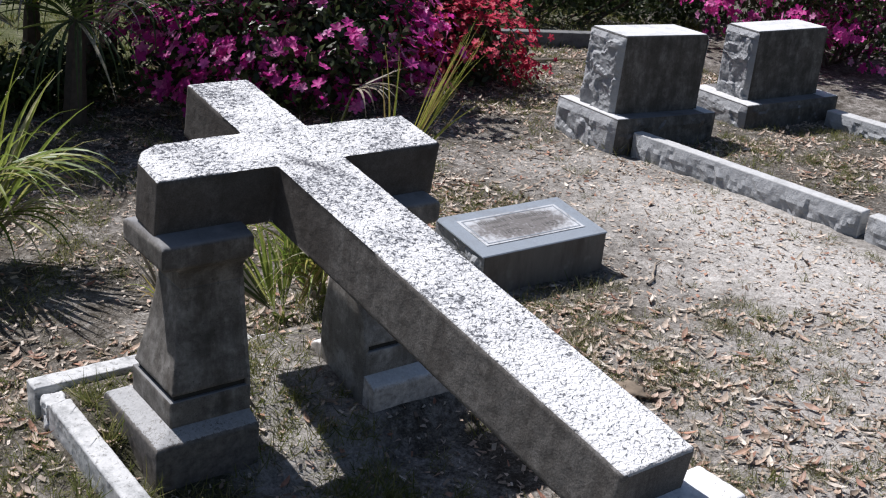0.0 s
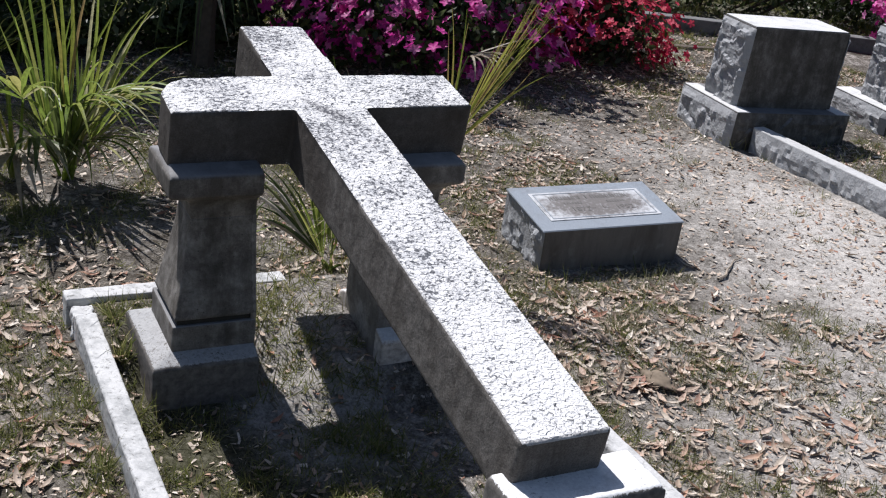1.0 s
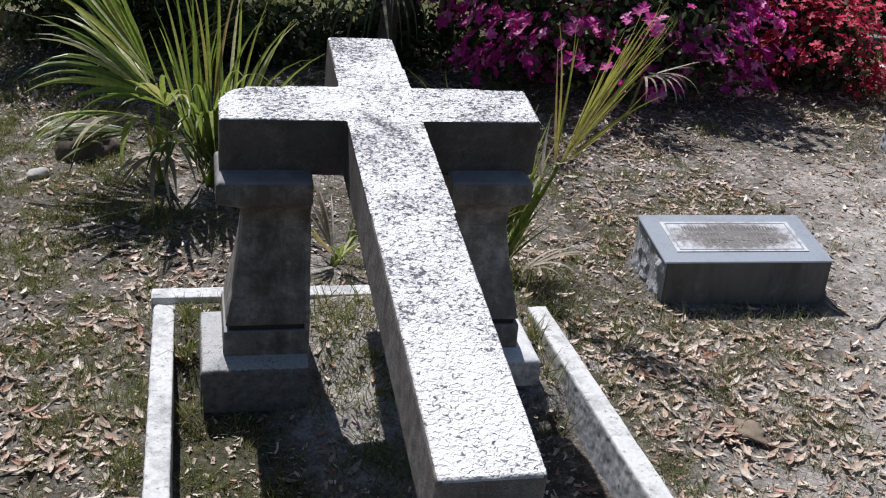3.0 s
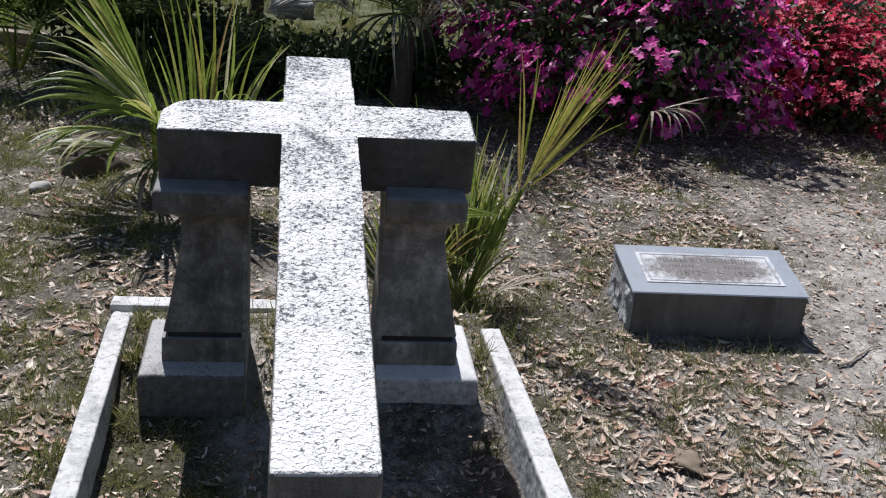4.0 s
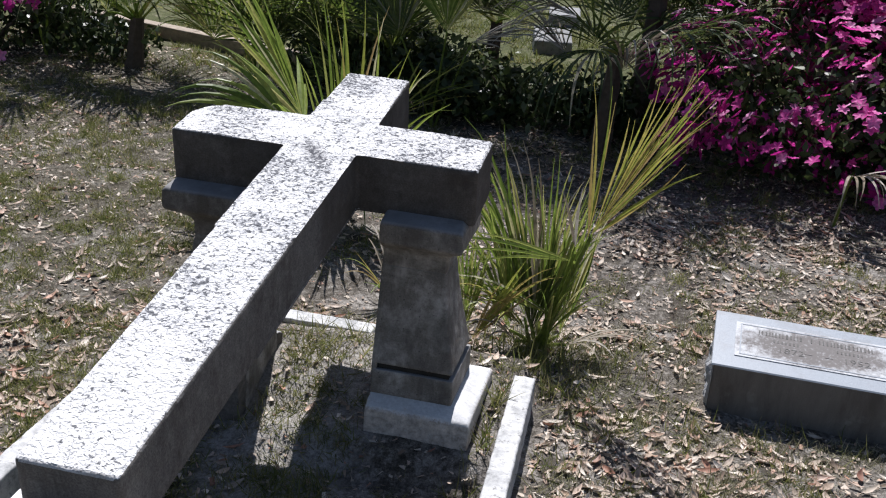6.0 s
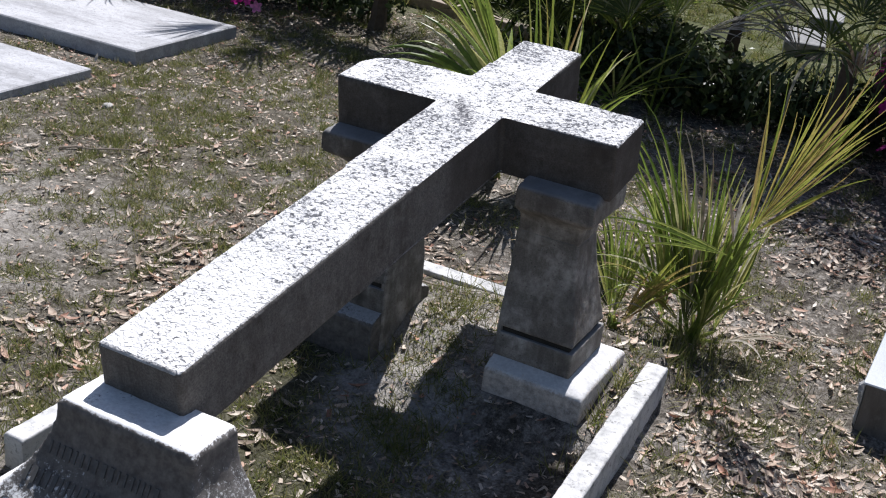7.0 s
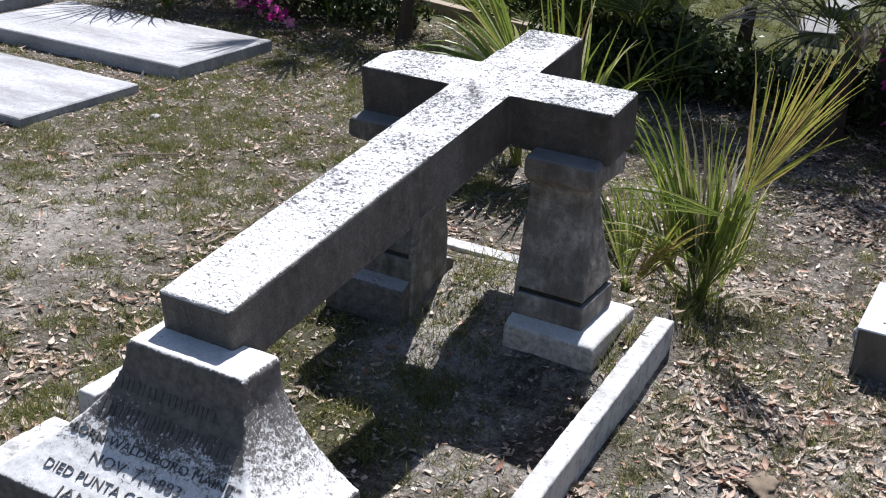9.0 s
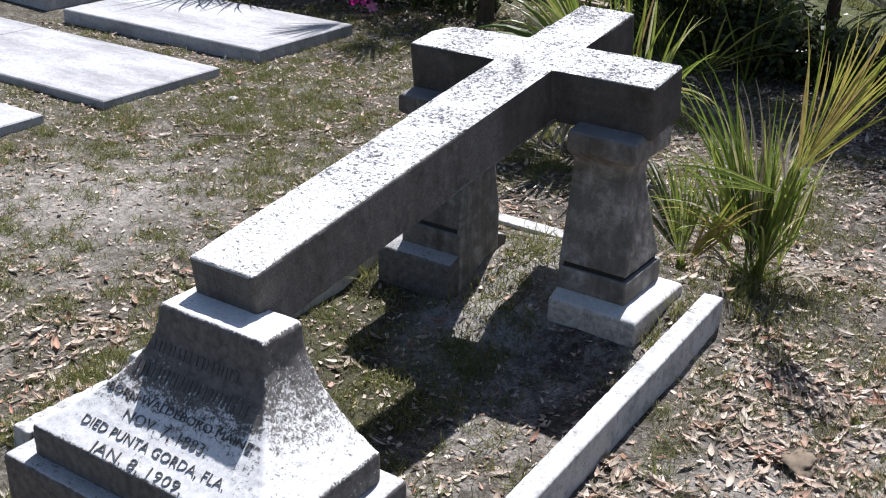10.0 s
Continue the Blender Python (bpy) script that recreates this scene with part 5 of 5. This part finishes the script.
def unseen_tree(x, y, lobes, leaves, label, seed):
    """An unseen tall tree, added beyond the lawn to cast shade: tapered trunk, limbs to each clump of leaves."""
    rng = random.Random(seed)
    top = thing("unseen_tree", label, "tree", at=(x, y, 0))
    bm = bmesh.new()
    fork = Vector((0.1, 0.0, 3.6))
    petiole(bm, (0, 0, -0.1), fork, 0.24, 0.15, 0.0, 12)
    for v in bm.verts:
        v.co += noise.noise_vector((v.co.x * 3, v.co.y * 3, v.co.z * 1.3)) * 0.05
    part("trunk", bm, BARK, top)
    for c, r in lobes:
        bm = bmesh.new()
        petiole(bm, fork, c, 0.10, 0.02, 0.15, 8)
        for _ in range(5):
            petiole(bm, Vector(c) * 0.8 + fork * 0.2, Vector(c) + Vector((rng.uniform(-1, 1) * r[0], rng.uniform(-1, 1) * r[1], rng.uniform(-1, 1) * r[2])) * 0.8, 0.025, 0.006)
        part("limb", bm, BARK, top)
    g = np.random.default_rng(seed)
    p, d = crown_points(g, leaves, lobes, 0.9)
    crown = new("crown", scatter_mesh("crown", LEAF_V, LEAF_F, facing(g, d, 0.9, (1.4, 2.6)), p, SHRUB))
    crown.parent = top
    tagged(crown, kind="stuff")


unseen_tree(-0.9, 10.6, [((0.75, -1.15, 7.3), (0.50, 0.45, 0.35)), ((1.25, -0.90, 7.7), (0.45, 0.40, 0.3)), ((0.30, -0.85, 7.6), (0.45, 0.45, 0.35)), ((1.30, 0.0, 8.3), (0.45, 0.4, 0.3)), ((0.55, -0.5, 8.2), (0.6, 0.5, 0.4))],
           3800, "tall leafy tree added out of view to cast shade", 57)


# ---- ground cover ----
def bare(x, y):
    """True where nothing grows: under stones and in the trodden sand."""
    stones = ((2.27, 2.93, 2.86, 3.22), (4.03, 4.90, 3.93, 4.45), (5.08, 5.92, 3.93, 4.45), (-3.4, -1.44, 2.98, 3.80), (-3.2, -1.44, 4.06, 4.92), (-3.4, -1.49, 1.8, 2.72),
              (0.90, 1.06, 2.25, 2.62), (0.74, 1.04, 2.25, 2.61), (1.39, 1.70, 2.25, 2.61), (0.82, 1.65, 0.78, 1.26), (0.615, 0.70, 0.8, 2.8), (0.62, 1.63, 2.72, 2.81), (1.732, 1.84, 1.7, 2.65), (1.765, 1.882, 0.8, 1.7), (4.08, 4.31, 1.4, 4.0))
    return any(a < x < b and c < y < d for a, b, c, d in stones)


def sandy(x, y):
    """0 to 1: how bare the trodden sand is."""
    q = math.hypot((x - 3.68) * 1.08, (y - 2.75) * 0.50) + 0.8 * noise.noise((x * 1.6, y * 1.6, 9.0)) + 0.3 * noise.noise((x * 5, y * 5, 4.0))
    side = math.hypot((x + 0.45) * 0.9, (y - 2.15) * 1.3) + 0.5 * noise.noise((x * 2.1, y * 2.1, 6.0)) + 0.3 * noise.noise((x * 6, y * 6, 2.0))
    path = math.hypot((x - 3.0) * 0.8, (y - 1.3) * 0.8) + 0.7 * noise.noise((x * 2.6, y * 2.6, 5.0)) + 0.4 * noise.noise((x * 7, y * 7, 3.0))
    return max(1 - step01(0.55, 1.15, q), 0.6 * (1 - step01(0.35, 0.9, path)), 0.75 * (1 - step01(0.25, 0.75, side)))


def grow(name, n, lumps, h, w, material, label, category, seed, area=(-3.2, 6.0, 0.5, 6.4), limit=0.0, lean=0.7, clump=16):
    """A sheet of grass blades; lumps sets how patchy it is."""
    rng = random.Random(seed)
    pos = []
    while len(pos) < n:
        x, y = rng.uniform(*area[:2]), rng.uniform(*area[2:])
        patch = noise.noise((x * lumps, y * lumps, seed)) + 0.5 * noise.noise((x * lumps * 3.1, y * lumps * 3.1, seed + 2.0))
        if patch < limit + rng.uniform(-0.25, 0.25) or bare(x, y) or rng.random() < sandy(x, y) * 0.97:
            continue
        for _ in range(clump):
            a, b = x + rng.gauss(0, 0.019), y + rng.gauss(0, 0.019)
            if not bare(a, b):
                pos.append((a, b, ground_z(a, b) - 0.002))
    pos = np.array(pos)
    g = np.random.default_rng(seed)
    rot = turns(g, len(pos), lean, (0.5, 1.3))
    tv = [(-w, 0, 0), (w, 0, 0), (w * 0.6, h * 0.15, h * 0.6), (-w * 0.6, h * 0.15, h * 0.6), (w * 0.1, h * 0.4, h), (-w * 0.1, h * 0.4, h)]
    me = scatter_mesh(name, tv, [(0, 1, 2, 3), (3, 2, 4, 5)], rot, pos, material)
    return tagged(new(name, me), label, category, kind="stuff")


grow("dry_grass", 120000, 1.4, 0.030, 0.0013, DRY_GRASS, "thin dry grey-brown grass over the soil", "grass", 61, limit=-0.3, lean=1.1, clump=14)
grow("green_grass", 150000, 3.2, 0.036, 0.0014, GREEN_GRASS, "sparse tufts of olive green grass", "grass", 62, limit=0.08, lean=0.8, clump=26)
grow("turf", 70000, 9.0, 0.034, 0.0014, GREEN_GRASS, "olive green turf between the ledgers and the grave", "grass", 64, area=(-1.6, 0.62, 0.5, 5.2), limit=0.18, lean=0.9, clump=44)
grow("side_grass", 26000, 6.0, 0.028, 0.0012, GREY_GRASS, "short grey-green grass clumps among the fallen leaves", "grass", 68, area=(1.86, 4.1, 0.9, 3.5), limit=0.12, lean=0.9, clump=28)
grow("far_grass", 95000, 2.2, 0.055, 0.0035, GREEN_GRASS, "mown olive lawn behind the palms", "grass", 69, area=(-1.6, 7.4, 5.9, 11.5), limit=-0.1, lean=0.8, clump=24)
grow("bed_grass", 6000, 3.0, 0.034, 0.0015, GREEN_GRASS, "short green grass inside the kerbed bed", "grass", 65, area=(0.68, 1.40, 1.25, 2.7), limit=0.0, lean=0.7, clump=30)


grow("near_grass", 45000, 1.8, 0.032, 0.0016, DRY_GRASS, "thin dry grass on the path before the graves", "grass", 66, area=(-3.2, 6.0, -2.6, 0.5), limit=-0.2, lean=1.1, clump=14)
grow("near_turf", 30000, 3.0, 0.036, 0.0016, GREEN_GRASS, "tufts of olive grass on the path before the graves", "grass", 67, area=(-3.2, 6.0, -2.6, 0.5), limit=0.15, lean=0.8, clump=24)


def tufts(spots, seed):
    """Taller grass where the mower does not reach, along stones and kerbs."""
    rng = random.Random(seed)
    pos = []
    for x, y, r, n in spots:
        for _ in range(n):
            a, b = x + rng.gauss(0, r), y + rng.gauss(0, r)
            if not bare(a, b):
                pos.append((a, b, ground_z(a, b) - 0.004))
    pos = np.array(pos)
    w, h = 0.0017, 0.085
    tv = [(-w, 0, 0), (w, 0, 0), (w * 0.7, h * 0.12, h * 0.55), (-w * 0.7, h * 0.12, h * 0.55), (w * 0.1, h * 0.4, h), (-w * 0.1, h * 0.4, h)]
    me = scatter_mesh("kerb_grass", tv, [(0, 1, 2, 3), (3, 2, 4, 5)], turns(np.random.default_rng(seed), len(pos), 0.5, (0.5, 1.2)), pos, GREEN_GRASS)
    tagged(new("kerb_grass", me), "taller green grass along the kerbs and plinths", "grass", kind="stuff")


tufts([(1.715, 2.45, 0.03, 120), (1.71, 2.30, 0.03, 90), (1.72, 2.15, 0.03, 60), (0.72, 2.62, 0.03, 140), (0.715, 2.45, 0.02, 90), (0.72, 2.25, 0.02, 60), (1.15, 2.67, 0.05, 120), (1.30, 2.70, 0.04, 60), (1.05, 2.30, 0.03, 60), (1.28, 2.05, 0.05, 60),
       (1.72, 1.6, 0.02, 50), (0.72, 1.8, 0.02, 60), (1.83, 2.75, 0.05, 120), (1.75, 2.9, 0.06, 160), (1.78, 3.06, 0.07, 260), (1.66, 3.02, 0.06, 140), (1.95, 3.0, 0.08, 90), (1.5, 2.85, 0.06, 100), (2.25, 2.75, 0.04, 60), (2.7, 2.83, 0.08, 14), (2.02, 2.55, 0.02, 50), (4.3, 3.7, 0.1, 160), (4.6, 3.6, 0.15, 150), (4.05, 3.95, 0.03, 70), (1.9, 2.35, 0.05, 70),
       (0.60, 1.0, 0.04, 90), (0.64, 1.29, 0.03, 160), (0.70, 1.2, 0.03, 90), (0.60, 1.2, 0.05, 90), (0.61, 1.45, 0.04, 80), (0.70, 1.1, 0.03, 70), (0.60, 1.7, 0.03, 60), (0.59, 2.0, 0.03, 60), (0.60, 2.3, 0.03, 60)], 63)


def leaf_shape(length=0.066, width=0.0095, curl=0.012):
    """A dry oak leaf, curled along its length."""
    v, f = [], []
    for i, (t, k) in enumerate(((0.0, 0.05), (0.22, 0.62), (0.5, 1.0), (0.78, 0.6), (1.0, 0.03))):
        z = curl * (2 * t - 1) ** 2
        v += [(-width * k, length * (t - 0.5), z + 0.006 * k), (0, length * (t - 0.5), z), (width * k, length * (t - 0.5), z + 0.006 * k)]
        if i:
            a = 3 * (i - 1)
            f += [(a, a + 1, a + 4, a + 3), (a + 1, a + 2, a + 5, a + 4)]
    return v, f


LEAF3_V, LEAF3_F = leaf_shape()


def litter_density(x, y):
    """How thickly leaves lie: deep along the right kerb, thin on the sand."""
    d = 0.22 + 0.75 * noise.noise((x * 1.7, y * 1.7, 12.0)) + 0.75 * noise.noise((x * 4.5, y * 4.5, 13.0)) + 0.4 * noise.noise((x * 11, y * 11, 5.0))
    d += 0.75 * math.exp(-((x - 2.15) / 0.35) ** 2 - ((y - 2.2) / 0.6) ** 2)
    d += 0.25 * math.exp(-((x - 0.35) / 0.35) ** 2 - ((y - 2.0) / 0.9) ** 2)
    d += 0.3 * math.exp(-((x - 2.6) / 0.7) ** 2 - ((y - 3.8) / 0.5) ** 2)
    d += 0.45 * math.exp(-((x - 2.7) / 0.7) ** 2 - ((y - 1.3) / 0.7) ** 2)
    d *= 0.45 + 0.55 * step01(-0.2, 0.5, x)
    if y > 3.3 and x < 1.6:
        d *= 0.6
    if GRAVE[0] < x < GRAVE[1] and GRAVE[2] < y < GRAVE[3]:
        d *= 0.2
    return d * (1 - 0.8 * sandy(x, y))


def leaf_places(n, seed, area):
    rng = random.Random(seed)
    out = []
    while len(out) < n:
        x, y = rng.uniform(*area[:2]), rng.uniform(*area[2:])
        if not bare(x, y) and rng.random() < litter_density(x, y):
            out.append((x, y, ground_z(x, y) + rng.uniform(0.001, 0.010)))
    return np.array(out)


pts = leaf_places(19000, 71, (-3.2, 6.0, -2.6, 6.3))
me = scatter_mesh("leaf_litter", LEAF3_V, LEAF3_F, turns(np.random.default_rng(71), len(pts), 0.28, (0.35, 1.05)), pts, LITTER)
tagged(new("leaf_litter", me), "scattered dry tan and russet oak leaves", "leaf litter", kind="stuff")


def single_leaves(n, seed):
    """The large curled leaves lying on top of the litter, each a thing."""
    rng = random.Random(seed)
    kinds = []
    for k in range(6):
        v, f = leaf_shape(rng.uniform(0.048, 0.074), rng.uniform(0.007, 0.013), rng.uniform(0.004, 0.016))
        v = [(x + 0.10 * (y * y) * 30 * (k % 3 - 1) * 0.5, y, z) for x, y, z in v]
        kinds.append(mesh_from("fallen_leaf", v, f, LEAF_TOP, True))
    done = 0
    while done < n:
        x, y = rng.uniform(1.9, 3.3), rng.uniform(1.2, 3.6)
        if rng.random() < 0.12:
            x, y = rng.uniform(-0.3, 0.6), rng.uniform(1.1, 3.2)
        if bare(x, y) or rng.random() > litter_density(x, y):
            continue
        ob = new("fallen_leaf", rng.choice(kinds))
        ob.matrix_world = pose(x, y, ground_z(x, y) + 0.009, rng.gauss(0, 10), rng.gauss(0, 14), rng.uniform(0, 360))
        tagged(ob, "dry curled oak leaf lying on the soil", "leaf", "fallen leaves")
        done += 1


def leaf_top():
    m = Mat("dry_leaf", 0.6, 0.3)
    c = m.ramp(m.any_object(), [(0.0, (0.36, 0.27, 0.20)), (0.25, (0.56, 0.46, 0.37)), (0.45, (0.68, 0.60, 0.50)), (0.6, (0.38, 0.22, 0.16)), (0.75, (0.58, 0.46, 0.38)), (0.9, (0.29, 0.14, 0.10)), (1.0, (0.46, 0.33, 0.24))])
    c = m.mix(m.ramp(m.noise(70, 4), [(0.4, 0.5), (0.6, 0.0)]), c, (0.20, 0.13, 0.09))
    return m.leafy(c, 0.15)


LEAF_TOP = leaf_top()
single_leaves(190, 73)


def crumb_litter(n, seed):
    """Broken leaf bits, straw and twigs lying flat between the leaves."""
    rng = random.Random(seed)
    pos = []
    while len(pos) < n:
        x, y = rng.uniform(-3.2, 6.0), rng.uniform(0.5, 6.3)
        if not bare(x, y) and rng.random() < (0.35 + 0.6 * litter_density(x, y)) * (0.75 + 0.25 * step01(0.3, 1.9, x)):
            pos.append((x, y, ground_z(x, y) + rng.uniform(0.001, 0.006)))
    pos = np.array(pos)
    g = np.random.default_rng(seed)
    rot = turns(g, n, 0.3, (0.4, 1.5))
    rot[:, :, 0] *= g.uniform(0.25, 1.6, n)[:, None]
    tv = [(-0.0035, -0.008, 0), (0.003, -0.009, 0.002), (0.004, 0.009, 0.001), (-0.002, 0.007, 0.003)]
    me = scatter_mesh("leaf_crumbs", tv, [(0, 1, 2, 3)], rot, pos, LITTER)
    tagged(new("leaf_crumbs", me), "broken leaf bits and straw on the soil", "leaf litter", kind="stuff")


crumb_litter(60000, 72)


# ---- small loose things ----
def lump(name, at, size, material, label, category, seed, rough=0.25, squash=0.7):
    """A rounded, uneven lump resting on the ground."""
    bm = bmesh.new()
    bmesh.ops.create_icosphere(bm, subdivisions=3, radius=1.0)
    for v in bm.verts:
        n = noise.noise(v.co * 1.4 + Vector((seed, 0, 0))) + 0.5 * noise.noise(v.co * 3.5 + Vector((0, seed, 0)))
        v.co = v.co * (1 + rough * n)
        v.co.x, v.co.y, v.co.z = v.co.x * size[0], v.co.y * size[1], v.co.z * size[2] * squash
    ob = solid(name, bm, material, label, category, smooth=True)
    ob.location = (at[0], at[1], ground_z(*at) + size[2] * squash * 0.55)
    ob.rotation_euler = (0, 0, seed)
    return ob


def stick(at, length, turn, label, seed, r=0.006):
    """A crooked twig lying on the ground."""
    rng = random.Random(seed)
    bm = bmesh.new()
    a = Vector((0, 0, 0.006))
    for k in range(5):
        b = a + Vector((length / 5, rng.uniform(-0.02, 0.02), rng.uniform(-0.002, 0.004)))
        petiole(bm, a, b, r * (1 - k * 0.13), r * (1 - (k + 1) * 0.13), 0, 1)
        a = b
    ob = solid("twig", bm, STRAW_WOOD, label, "twig", "fallen twigs")
    ob.matrix_world = pose(at[0], at[1], ground_z(*at) + 0.004, 0, 0, turn)
    return ob


STRAW_WOOD = plain("bleached_wood", (0.30, 0.25, 0.20), 0.85)
STONE = plain("pale_pebble", (0.34, 0.33, 0.31), 0.85)
lump("soil_clod", (2.245, 2.075), (0.055, 0.044, 0.022), CLOD, "brown fibrous clod lying among fallen leaves", "clod", 2.0, 0.55, 0.7)
lump("stone", (0.156, 4.01), (0.05, 0.035, 0.03), STONE, "pale stone lying in the grass", "stone", 4.0)
lump("stone", (-1.10, 3.50), (0.03, 0.025, 0.02), STONE, "pale stone near the ledger", "stone", 5.0)
lump("palm_stump", (0.30, 4.28), (0.11, 0.10, 0.085), BARK, "dark brown rotted palm stump beside the palmetto", "stump", 6.0, 0.75, 0.9)
stick((2.95, 2.68), 0.26, 35, "thin grey twig on the sand", 1)
stick((-0.86, 2.97), 0.32, 32, "dark crooked twig in the grass", 2)
stick((4.95, 5.72), 0.62, -11, "bleached branch behind the headstones", 3, 0.016)
stick((0.98, 2.66), 0.22, 20, "thin straw-coloured stem beside the kerb", 4, 0.003)
stick((0.1, 2.45), 0.18, 70, "thin grey twig in the grass", 5)
kerb_piece("timber_edging", -2.2, 6.85, 0.3, 6.20, 0.09, 0.08, "weathered timber edging log behind the palms", "far kerbs", STRAW_WOOD)
